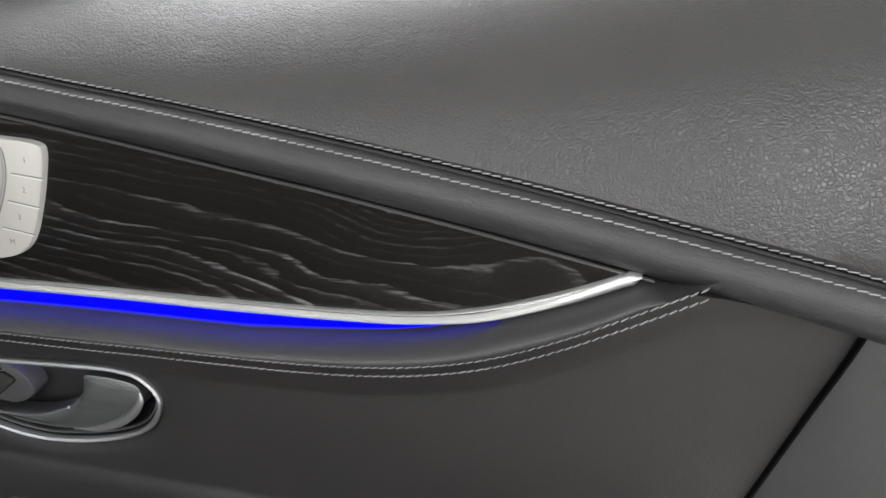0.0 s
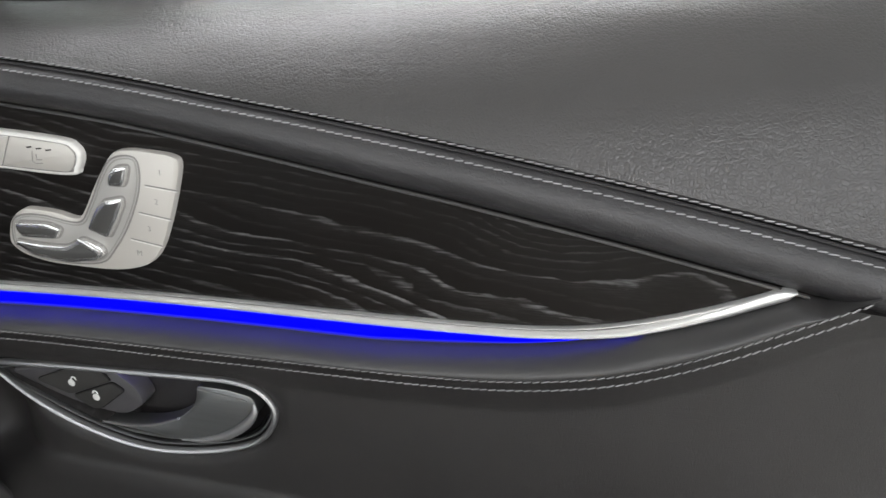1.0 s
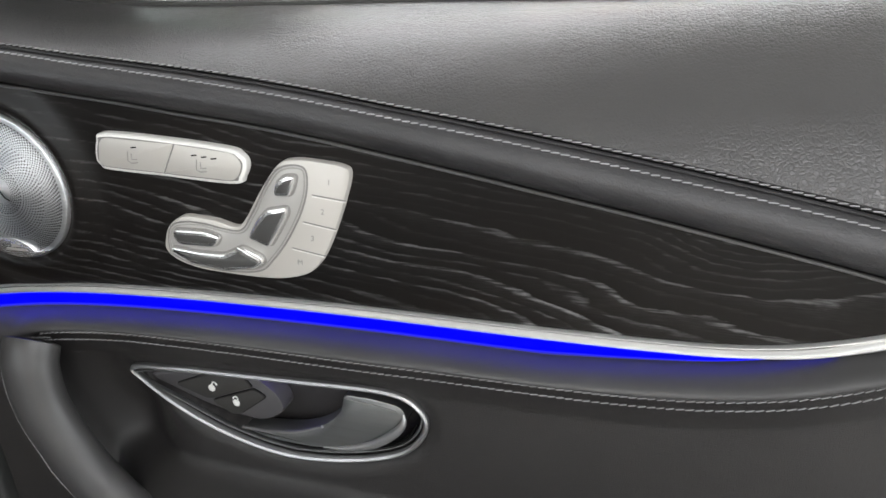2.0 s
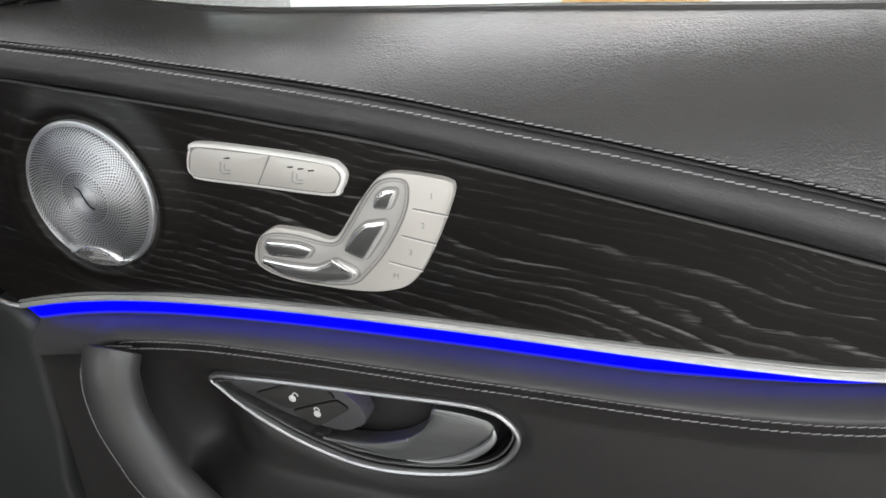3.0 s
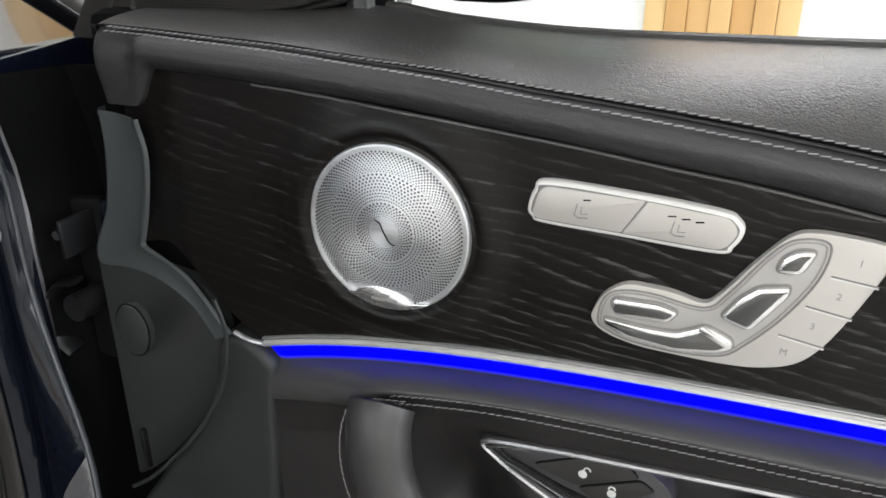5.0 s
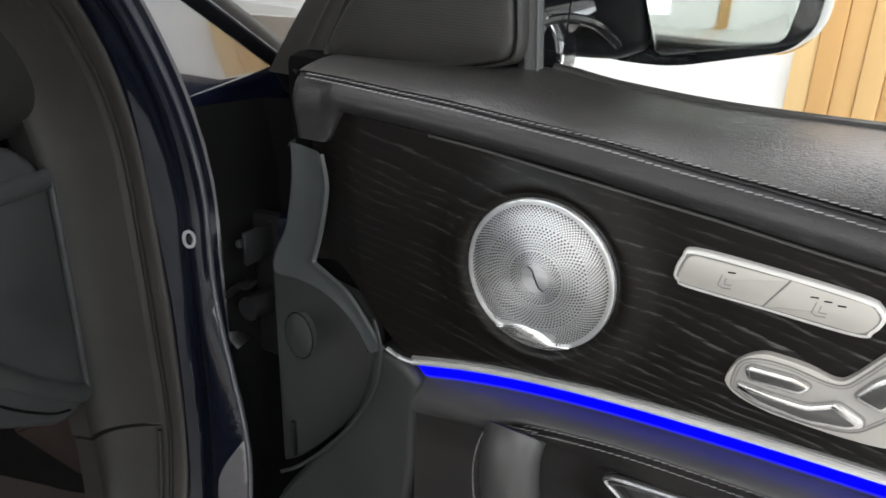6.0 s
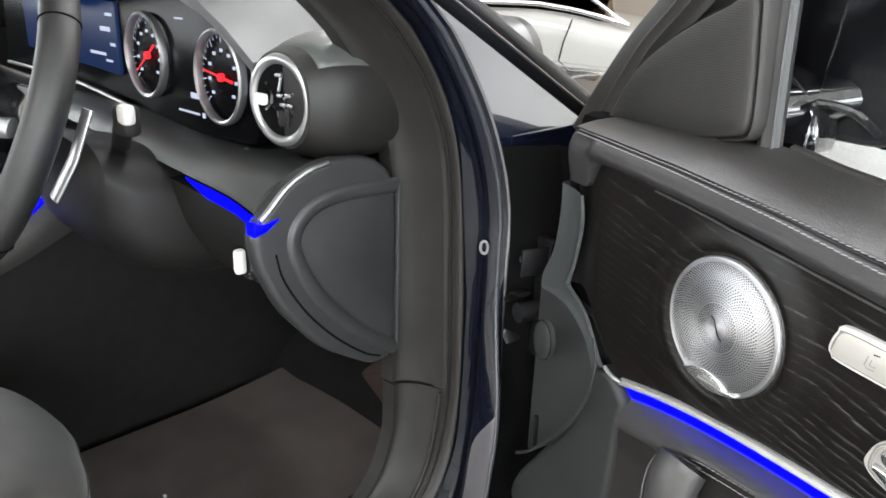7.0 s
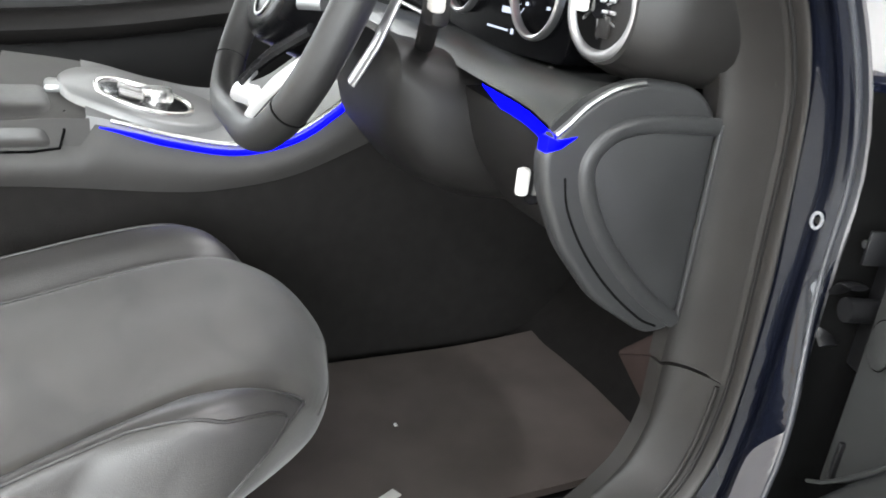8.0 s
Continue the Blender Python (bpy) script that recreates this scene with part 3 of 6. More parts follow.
            v = mixed(lo, hi, v)
            return (x, mixed(-0.0012, 0.0040, v), CHROME_Z(x) - 0.0028 - 0.0150 * thin * v)
        part(name, sheet(bmesh.new(), 120, 4, guide), material, door, label)
    # leather ledge under the light
    def ledge(u, v):
        x = mixed(-0.115, 0.647, u)
        thin = min(1, max(0.05, (0.545 - x) / 0.16)) ** 0.7 if x < 0.54 else 0.05
        top = CHROME_Z(min(x, 0.612)) - (0.003 + 0.0142 * thin)
        if x > 0.612:
            top = max(WOOD_TOP(x) - 0.002, LOW_STITCH(x) + 0.0005)
        bot = LOW_STITCH(x)
        k = math.sin(math.pi / 2 * min(1, v / 0.75)) ** 1.15 - 0.22 * max(0, (v - 0.75) / 0.25) ** 2
        return (x, mixed(0.0065, -0.0175 * swell(x) * (1 - 0.35 * smooth((x - 0.59) / 0.06)) - 0.001, k), mixed(top, bot, v ** 1.35))
    part("ledge", sheet(bmesh.new(), 150, 20, ledge, (0, 0.03, 0)), LEATHER_LEDGE, door, "rounded leather ledge below the light, lightened as if lit from above")
    xs2 = [0.004 + 0.0064 * i for i in range(101)]
    seam("stitching", [(x, -0.0140, LOW_STITCH(x) - 0.0005) for x in xs2], door)
    seam("stitching", [(x, -0.0125, LOW_STITCH(x) - 0.0072) for x in xs2], door)
    return door


RIM = [(0.0605, -0.0645), (0.077, -0.0572), (0.113, -0.0527), (0.157, -0.0502), (0.199, -0.0482), (0.240, -0.0460), (0.273, -0.0452), (0.293, -0.0500), (0.3035, -0.0655), (0.2925, -0.0875),
       (0.268, -0.1015), (0.226, -0.1118), (0.185, -0.1138), (0.140, -0.1037), (0.093, -0.0838), (0.073, -0.0747)]
rim_run = [Vector((p.x, p.y)) for p in catmull([(a, b, 0) for a, b in RIM], 8, True)]


def inside_rim(x, z):
    """Signed distance to the handle's rim, positive inside."""
    hit, best, k = False, 1e9, len(rim_run)
    for i in range(k):
        a, b = rim_run[i], rim_run[(i + 1) % k]
        if (a.y > z) != (b.y > z) and x < (b.x - a.x) * (z - a.y) / (b.y - a.y) + a.x:
            hit = not hit
        ab, ap = b - a, Vector((x, z)) - a
        t = max(0, min(1, ab.dot(ap) / ab.length_squared))
        best = min(best, (ap - ab * t).length)
    return best if hit else -best


def low_depth(x, z):
    top = LOW_STITCH(x)
    y = (-0.0115 + 0.0125 * min(1, max(0, (top - z) / 0.03)) ** 0.7) * swell(x)
    y += 0.035 * math.exp(-((x - 0.045) / 0.035) ** 2 - ((z + 0.115) / 0.055) ** 2)      # hollow behind the grab handle
    if z < -0.135:
        y -= 0.075 * (1 - math.exp(-((z + 0.135) / 0.02) ** 2)) * min(1, max(0, (x - 0.02) / 0.05))
    return y


def build_lower(door):
    right = line((-0.60, 0.49), (-0.2, 0.632), (-0.0678, 0.6802), (-0.0122, 0.7006), (0.0107, 0.7094), (0.0316, 0.7167), (0.12, 0.745))
    bm = bmesh.new()
    nx, nz = 230, 96
    cols = []
    for i in range(nx + 1):
        col = []
        x = mixed(-0.098, 0.72, i / nx)
        col.append(bm.verts.new((min(x, right(0.05)), 0.022, min(LOW_STITCH(x), WOOD_TOP(x) + 0.001) + 0.002)))
        for j in range(nz + 1):
            w = j / nz
            x = mixed(-0.098, 0.72, i / nx)
            top = min(LOW_STITCH(x) - 0.0005, WOOD_TOP(x) + 0.001)
            z = mixed(top, -0.50, w ** 1.7)
            x = min(x, right(z))
            y = low_depth(x, z) if x < 0.652 else mixed(low_depth(0.652, z), 0.004, (x - 0.652) / 0.06)
            if 0.05 < x < 0.33 and -0.125 < z < -0.03:
                s = inside_rim(x, z)
                y += 0.030 * min(1, max(0, s / 0.005)) + 0.004 * math.exp(-(s / 0.006) ** 2)
            col.append(bm.verts.new((x, y, z)))
        cols.append(col)
    for i in range(nx):
        for j in range(nz + 1):
            try:
                bm.faces.new((cols[i][j], cols[i + 1][j], cols[i + 1][j + 1], cols[i][j + 1]))
            except ValueError:
                pass
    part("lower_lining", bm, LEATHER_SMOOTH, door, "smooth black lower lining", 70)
    bm = bmesh.new()
    run = [(right(z), 0.002, z) for z in [0.048 - 0.0135 * i for i in range(40)]]
    tube(bm, run, 0.0013, 0.004, 6)
    part("lining_gap", bm, VOID, door)
    bm = bmesh.new()
    plate(bm, [Vector(p) for p in ((0.60, -0.55), (0.80, -0.55), (0.80, 0.025), (0.7185, 0.036), (0.702, -0.012), (0.67, -0.1))], 0.004, 0.06, 0.004)
    part("rear_edge", bm, PLASTIC, door, "grey plastic rear edge of the door")

    # pull handle recess
    handle = thing_part("pull_handle", door, "chrome rimmed door handle recess")
    bm = bmesh.new()
    tube(bm, [(p.x, 0.0035 + low_depth(p.x, p.y) * 0.5, p.y) for p in rim_run], 0.0022, 0.0032, 8, True)
    part("rim", bm, RIM_METAL, handle, "satin chrome rim")
    bm = bmesh.new()
    inner = inset(rim_run, 0.0042)
    tube(bm, [(p.x, 0.0075, p.y) for p in inner], 0.0010, 0.0018, 6, True)
    part("inner_rim", bm, SATIN, handle)
    # lever: a broad shallow blade with a bright fold along its lower edge
    lever = rounded([(0.2415, -0.0560), (0.2378, -0.0720), (0.2215, -0.0870), (0.1990, -0.0962), (0.1530, -0.1010), (0.1760, -0.1070), (0.2125, -0.1075), (0.2515, -0.1000), (0.2790, -0.0825), (0.2880, -0.0690), (0.2840, -0.0590), (0.2650, -0.0560)],
                    [0.004, 0.008, 0.012, 0.012, 0.003, 0.006, 0.012, 0.012, 0.008, 0.006, 0.006, 0.01], 5)
    part("lever", plate(bmesh.new(), lever, 0.0075, 0.022, 0.0012), SATIN, handle, "satin grey release lever")
    bm = bmesh.new()
    tube(bm, catmull([(0.2860, 0.0065, -0.0640), (0.2850, 0.006, -0.0720), (0.2760, 0.006, -0.0830), (0.2600, 0.0065, -0.0945), (0.2400, 0.0072, -0.1025), (0.2200, 0.0078, -0.1060)], 8), 0.0034, 0.0026, 10, False, (0, 1, 0), lambda t: 0.2 + 0.85 * math.sin(math.pi * min(1, t * 1.05)) ** 0.8)
    part("lever_fold", bm, RIM_METAL, handle, "bright folded lever edge")
    bm = bmesh.new()
    tube(bm, catmull([(0.2945, 0.0085, -0.0720), (0.2850, 0.0085, -0.0865), (0.2640, 0.009, -0.0990), (0.2400, 0.010, -0.1065)], 8), 0.0022, 0.002, 6, False, (0, 1, 0), lambda t: 0.3 + 0.7 * math.sin(math.pi * t))
    part("lever_slit", bm, VOID, handle)
    bm = bmesh.new()
    tube(bm, catmull([(0.1530, 0.0078, -0.1005), (0.1760, 0.0072, -0.0995), (0.1990, 0.0070, -0.0955), (0.2215, 0.0072, -0.0865)], 8), 0.0011, 0.0012, 6)
    part("lever_lip", bm, RIM_METAL, handle, "fine bright lever lip")
    part("lever_line", tube(bmesh.new(), [(0.2420, 0.0076, -0.0590), (0.2620, 0.0074, -0.0605), (0.2800, 0.0072, -0.0630)], 0.0007, 0.0006, 6), RIM_METAL, handle)
    # lock switches
    bm = plate(bmesh.new(), rounded([(0.0663, -0.0695), (0.1149, -0.0605), (0.1635, -0.0555), (0.1830, -0.070), (0.1888, -0.084), (0.1694, -0.0965), (0.1441, -0.0945), (0.1169, -0.0885)], [0.014, 0.02, 0.008, 0.010, 0.012, 0.008, 0.01, 0.015]), 0.014, 0.03, 0.0012)
    panel = part("lock_panel", bm, CUP, handle, "dark plastic lock switch panel")
    up = rounded([(0.0936, -0.0745), (0.1256, -0.0605), (0.1567, -0.0575), (0.1645, -0.0665), (0.1237, -0.0840)], [0.006, 0.004, 0.003, 0.003, 0.004])
    lo = rounded([(0.1242, -0.0845), (0.1650, -0.0672), (0.1752, -0.0735), (0.1494, -0.0935), (0.1426, -0.0945)], [0.006, 0.003, 0.004, 0.003, 0.003])
    for o in (up, lo):
        part("lock_switch_gap", plate(bmesh.new(), o, 0.0134, 0.016, 0.0002), VOID, panel)
        part("lock_switch", plate(bmesh.new(), inset(o, 0.0006), 0.0122, 0.016, 0.0004), PLASTIC_BROWN, panel)
    for n, (cx, cz, opened) in enumerate(((0.1285, -0.0715, 1), (0.1480, -0.0815, 0))):
        bm = bmesh.new()
        plate(bm, [Vector((cx + 0.0030 * math.cos(a), cz - 0.001 + 0.0030 * math.sin(a))) for a in [2 * math.pi * i / 14 for i in range(14)]], 0.0118, 0.0124, 0.0001)
        sx = 0.0028 if opened else 0.0
        tube(bm, [(cx + sx + 0.0021 * math.cos(a), 0.0119, cz + 0.0022 + 0.0024 * math.sin(a)) for a in [math.pi * i / 8 for i in range(9)]], 0.0006, 0.0004, 6)
        part("padlock_symbol", bm, WHITE_MARK, panel, "white open padlock symbol" if opened else "white closed padlock symbol")
    bm = bmesh.new()
    tube(bm, [(0.165 + 0.008 * i, 0.018, -0.0525 + 0.0006 * i) for i in range(8)], 0.0012, 0.0012, 6)
    part("courtesy_light", bm, LED_SOFT, handle, "small violet courtesy light")

    # padded grab handle
    bm = bmesh.new()
    mid = catmull([(0.001, -0.018, -0.0300), (0.001, -0.022, -0.036), (0.001, -0.027, -0.050), (0.006, -0.031, -0.080), (0.022, -0.033, -0.112), (0.046, -0.036, -0.142), (0.095, -0.040, -0.178), (0.16, -0.045, -0.200)], 10)
    tube(bm, mid, 0.0225, 0.017, 20, False, (0, 1, 0), lambda t: min(1, 0.30 + 5.2 * t ** 0.62))
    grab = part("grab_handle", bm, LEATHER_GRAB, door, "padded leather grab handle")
    left = catmull([(-0.0215, -0.027, -0.036), (-0.0250, -0.030, -0.051), (-0.0255, -0.032, -0.074), (-0.0195, -0.034, -0.100), (-0.0045, -0.037, -0.125), (0.0115, -0.040, -0.146), (0.06, -0.045, -0.19)], 8)
    seam("stitching", left, grab)
    seam("stitching", catmull([(-0.020, -0.0145, -0.044), (-0.012, -0.0150, -0.0335), (0.0, -0.0150, -0.0308), (0.02, -0.0145, -0.0285)], 6), door)
    # armrest top with its window switches
    bm = bmesh.new()
    box(bm, (0.36, -0.045, -0.185), (0.46, 0.11, 0.07), 0.012)
    arm = part("armrest", bm, LEATHER_SMOOTH, door, "black leather armrest")
    bm = bmesh.new()
    tube(bm, [(0.185, -0.030, -0.1475), (0.21, -0.030, -0.1460), (0.26, -0.030, -0.1440), (0.30, -0.030, -0.1440)], 0.003, 0.004, 8)
    part("switch_bezel", bm, CHROME, arm, "chrome window switch bezel")


def thing_part(name, parent, label=""):
    ob = new(name)
    ob.empty_display_size = 0.02
    ob.parent = parent
    return tagged(ob, label)


def build_speaker(door):
    bm = bmesh.new()
    rings = []
    dome = lambda d: -0.0045 - 0.0045 * (1 - (d / GR) ** 2)
    for d, y in [(GR + 0.0006, 0.004), (GR + 0.0006, -0.003), (GR - 0.0002, -0.0048), (GR - 0.0016, -0.0052), (GR - 0.0026, dome(GR - 0.0026))] + [(GR - 0.0026 - 0.0058 * i, None) for i in range(1, 9)]:
        rings.append([(GX + d * math.cos(a), dome(d) if y is None else y, GZ + d * math.sin(a)) for a in [2 * math.pi * i / 96 for i in range(96)]])
    loft(bm, rings)
    grille = part("speaker_grille", bm, GRILLE, door, "round perforated aluminium loudspeaker grille")
    verts, faces = [], []
    def hole(d, a, r):
        x, z = d * math.cos(a), d * math.sin(a)
        if z < -0.0385 and abs(x + 0.006) < 0.023:
            return
        k = len(verts)
        for q in range(6):
            h = a + q * math.pi / 3
            vx, vz = x + r * math.cos(h), z + r * math.sin(h)
            verts.append((GX + vx, dome(math.hypot(vx, vz)) - 0.00012, GZ + vz))
        faces.append(tuple(range(k, k + 6)))
    for i in range(6):
        for k in range(44):
            hole(0.0104 + 0.00155 * i, 2 * math.pi * (k + 0.5 * i) / 44, 0.00034 + 0.00008 * i)
    for i in range(9):
        for k in range(78):
            hole(0.0206 + 0.0019 * i, 2 * math.pi * (k + 0.5 * i) / 78, 0.00048 + 0.00003 * i)
    for i in range(10):
        for k in range(116):
            hole(0.0376 + 0.00128 * i, 2 * math.pi * (k + 0.45 * i) / 116, 0.00042 + 0.00003 * i)
    me = bpy.data.meshes.new("perforation")
    me.from_pydata(verts, [], faces)
    me.materials.append(VOID)
    ob = new("perforation", me)
    ob.parent = grille
    tagged(ob, "spiral rows of small dark holes", kind="stuff")
    bm = bmesh.new()
    tube(bm, catmull([(GX - 0.006, -0.0091, GZ + 0.0075), (GX - 0.0025, -0.0091, GZ + 0.0055), (GX, -0.0092, GZ), (GX + 0.0035, -0.0091, GZ - 0.006), (GX + 0.007, -0.0091, GZ - 0.0075)], 6), 0.0005, 0.0003, 6)
    part("engraved_mark", bm, VOID, grille)
    bm = bmesh.new()
    arc = [Vector((GX - 0.006 + 0.0225 * math.cos(a), GZ - 0.0535 + 0.0155 * math.sin(a))) for a in [math.pi * i / 14 for i in range(15)]]
    low = [Vector((GX + 0.0525 * math.cos(a), GZ + 0.0525 * math.sin(a))) for a in [math.radians(-122 + 64 * (1 - i / 14)) for i in range(15)]]
    out = [p for p in arc if (p - Vector((GX, GZ))).length < 0.0525]
    out = sorted(out, key=lambda p: p.x) + list(low)
    plate(bm, out, -0.0072, -0.004, 0.0004)
    part("badge_plate", bm, CHROME, grille, "polished badge plate at the grille's foot")
    bm = bmesh.new()
    box(bm, (GX - 0.002, -0.0074, GZ - 0.0465), (0.018, 0.0004, 0.0016))
    box(bm, (GX - 0.002, -0.0074, GZ - 0.0435), (0.007, 0.0004, 0.0022))
    part("badge_bar", bm, GREY_MARK, grille)


SWITCH = [(0.1288, 0.049), (0.1300, 0.058), (0.1352, 0.0672), (0.1462, 0.0744), (0.158, 0.0748), (0.172, 0.0736), (0.186, 0.0706), (0.1935, 0.0755), (0.208, 0.0960), (0.2225, 0.1133), (0.2336, 0.1175),
          (0.250, 0.1170), (0.2655, 0.1150), (0.2698, 0.1100), (0.2647, 0.0935), (0.2555, 0.0720), (0.2455, 0.0535), (0.2345, 0.0428), (0.217, 0.0372), (0.198, 0.0358), (0.176, 0.0362), (0.155, 0.0374), (0.1370, 0.0420)]
RECESS_LINE = [(0.1325, 0.0495), (0.1345, 0.0635), (0.1432, 0.0702), (0.1610, 0.0713), (0.1875, 0.0680), (0.1990, 0.0790), (0.2136, 0.1010), (0.2240, 0.1118), (0.2370, 0.1140), (0.2420, 0.1090), (0.2385, 0.0917), (0.2255, 0.0683),
               (0.2105, 0.0500), (0.1990, 0.0410), (0.176, 0.0385), (0.150, 0.0405), (0.1375, 0.0450)]


def build_switches(door):
    # heating keys
    frame_out = [Vector((q.x, q.y)) for q in catmull([(0.0885, 0.1110, 0), (0.0915, 0.1220, 0), (0.0990, 0.1283, 0), (0.148, 0.1263, 0), (0.1895, 0.1226, 0), (0.1985, 0.1190, 0), (0.2018, 0.1130, 0), (0.1980, 0.1040, 0), (0.1895, 0.0992, 0), (0.139, 0.1013, 0), (0.0975, 0.1032, 0), (0.0910, 0.1062, 0)], 10, True)]
    heat = part("heating_switch", plate(bmesh.new(), frame_out, -0.0056, 0.004, 0.0022, steps=4), SILVER_PALE, door, "satin silver seat heating and cooling switch")
    L = rounded([(0.0915, 0.1085), (0.0955, 0.1255), (0.1520, 0.1234), (0.1405, 0.1042), (0.0945, 0.1062)], [0.005, 0.007, 0.001, 0.001, 0.003], 5)
    Rr = rounded([(0.1530, 0.1233), (0.1945, 0.1196), (0.1993, 0.1128), (0.1935, 0.1018), (0.1415, 0.1041)], [0.001, 0.007, 0.004, 0.007, 0.001], 5)
    part("key_gap", plate(bmesh.new(), inset(frame_out, 0.0024), -0.0057, -0.004, 0.0001), GREY_MARK, heat)
    for o in (L, Rr):
        part("key", plate(bmesh.new(), o, -0.0062, 0.0, 0.0005), SILVER, heat, "champagne silver key")
    for cx, cz in ((0.1215, 0.1200), (0.1660, 0.1170), (0.1730, 0.1163), (0.1800, 0.1156)):
        bm = plate(bmesh.new(), rounded([(cx - 0.0022, cz + 0.0002), (cx + 0.0020, cz + 0.0007), (cx + 0.0022, cz - 0.0001), (cx - 0.0020, cz - 0.0006)], 0.0002), -0.0064, -0.0055, 0.0001)
        part("indicator", bm, VOID, heat)
    for cx, cz in ((0.1195, 0.1130), (0.1705, 0.1100)):
        bm = bmesh.new()
        tube(bm, [(cx - 0.003, -0.0063, cz + 0.0045), (cx - 0.0045, -0.0063, cz - 0.002), (cx - 0.002, -0.0063, cz - 0.0035), (cx + 0.003, -0.0063, cz - 0.003)], 0.0004, 0.0002, 5)
        tube(bm, [(cx - 0.0005, -0.0063, cz + 0.0030), (cx - 0.0010, -0.0063, cz - 0.001), (cx + 0.0030, -0.0063, cz - 0.0008)], 0.0004, 0.0002, 5)
        part("seat_symbol", bm, FAINT_MARK, heat)
    # seat adjuster
    o = [Vector((p.x, p.y)) for p in catmull([(a, b, 0) for a, b in SWITCH], 5, True)]
    seat = part("seat_switch", plate(bmesh.new(), o, -0.0050, 0.004, 0.0016), SILVER, door, "champagne silver seat-shaped adjuster switch")
    bed = [Vector((p.x, p.y)) for p in catmull([(a, b, 0) for a, b in RECESS_LINE], 5, True)]
    # the bed lies flush: grey lines and darker silver paint its depth
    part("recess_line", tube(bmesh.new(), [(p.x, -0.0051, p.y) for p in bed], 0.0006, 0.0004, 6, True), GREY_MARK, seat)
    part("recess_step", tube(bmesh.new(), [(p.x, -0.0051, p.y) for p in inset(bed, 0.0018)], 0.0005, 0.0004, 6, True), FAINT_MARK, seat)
    part("recess_bed", plate(bmesh.new(), inset(bed, 0.0006), -0.0051, -0.004, 0.0001), RECESS, seat, "flat recess bed, its shade painted as darker silver")
    # adjusters: bright edge with a smoked middle
    keys = (("headrest_key", [(0.2190, 0.0949), (0.2211, 0.1026), (0.2276, 0.1077), (0.2360, 0.1084), (0.2335, 0.1015), (0.2301, 0.0950)], 0.0030),
            ("backrest_key", [(0.1963, 0.0650), (0.2044, 0.0775), (0.2126, 0.0850), (0.2270, 0.0880), (0.2268, 0.0830), (0.2194, 0.0715), (0.2110, 0.0598)], 0.0030),
            ("cushion_key", [(0.1390, 0.0620), (0.1412, 0.0660), (0.1652, 0.0665), (0.1754, 0.0635), (0.1700, 0.0562), (0.1426, 0.0556)], 0.0032),
            ("cushion_front_key", [(0.1355, 0.0530), (0.1559, 0.0512), (0.1753, 0.0512), (0.1845, 0.0555), (0.1900, 0.0585), (0.2040, 0.0525), (0.2049, 0.0480), (0.1976, 0.0432), (0.1757, 0.0400), (0.1495, 0.0428), (0.1385, 0.0485)], 0.0040))
    for name, pts, r in keys:
        out = rounded(pts, r, 5)
        # larger grey plate painted as the shadow round each key
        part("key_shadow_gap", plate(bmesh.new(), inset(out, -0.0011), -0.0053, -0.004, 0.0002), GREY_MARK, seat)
        k = part(name, plate(bmesh.new(), out, -0.0085, -0.003, 0.0012), CHROME, seat, "raised key with chrome edge")
        part("key_face", plate(bmesh.new(), rounded(inset([Vector(q) for q in pts], 0.0026), r * 0.6, 5), -0.0088, -0.008, 0.0002), DARKGLASS, k, "smoked reflective face")
    bm = bmesh.new()
    box(bm, (0.1950, -0.0092, 0.0535), (0.017, 0.0018, 0.0036), 0.0006)
    bmesh.ops.rotate(bm, verts=bm.verts, cent=(0.1950, -0.0092, 0.0535), matrix=Matrix.Rotation(radians(27), 3, "Y"))
    part("key_bar", bm, CHROME, seat)
    # memory keys, divided by dark gaps
    for a, b in (((0.2440, 0.0960), (0.2655, 0.0936)), ((0.2355, 0.0780), (0.2572, 0.0747)), ((0.2255, 0.0597), (0.2476, 0.0562))):
        bm = bmesh.new()
        tube(bm, [(a[0], -0.0050, a[1]), (b[0], -0.0050, b[1])], 0.0005, 0.0004, 6)
        part("key_gap", bm, GREY_MARK, seat)
        part("key_edge", tube(bmesh.new(), [(a[0], -0.0051, a[1] - 0.0009), (b[0], -0.0051, b[1] - 0.0009)], 0.0004, 0.0003, 6), SILVER_PALE, seat)
    for text, cx, cz in (("1", 0.2560, 0.1045), ("2", 0.2495, 0.0855), ("3", 0.2405, 0.0672), ("M", 0.2295, 0.0500)):
        printed("key_print", text, 0.0052, pose(cx, -0.00515, cz, 90, 6, 0), FAINT_MARK, seat)


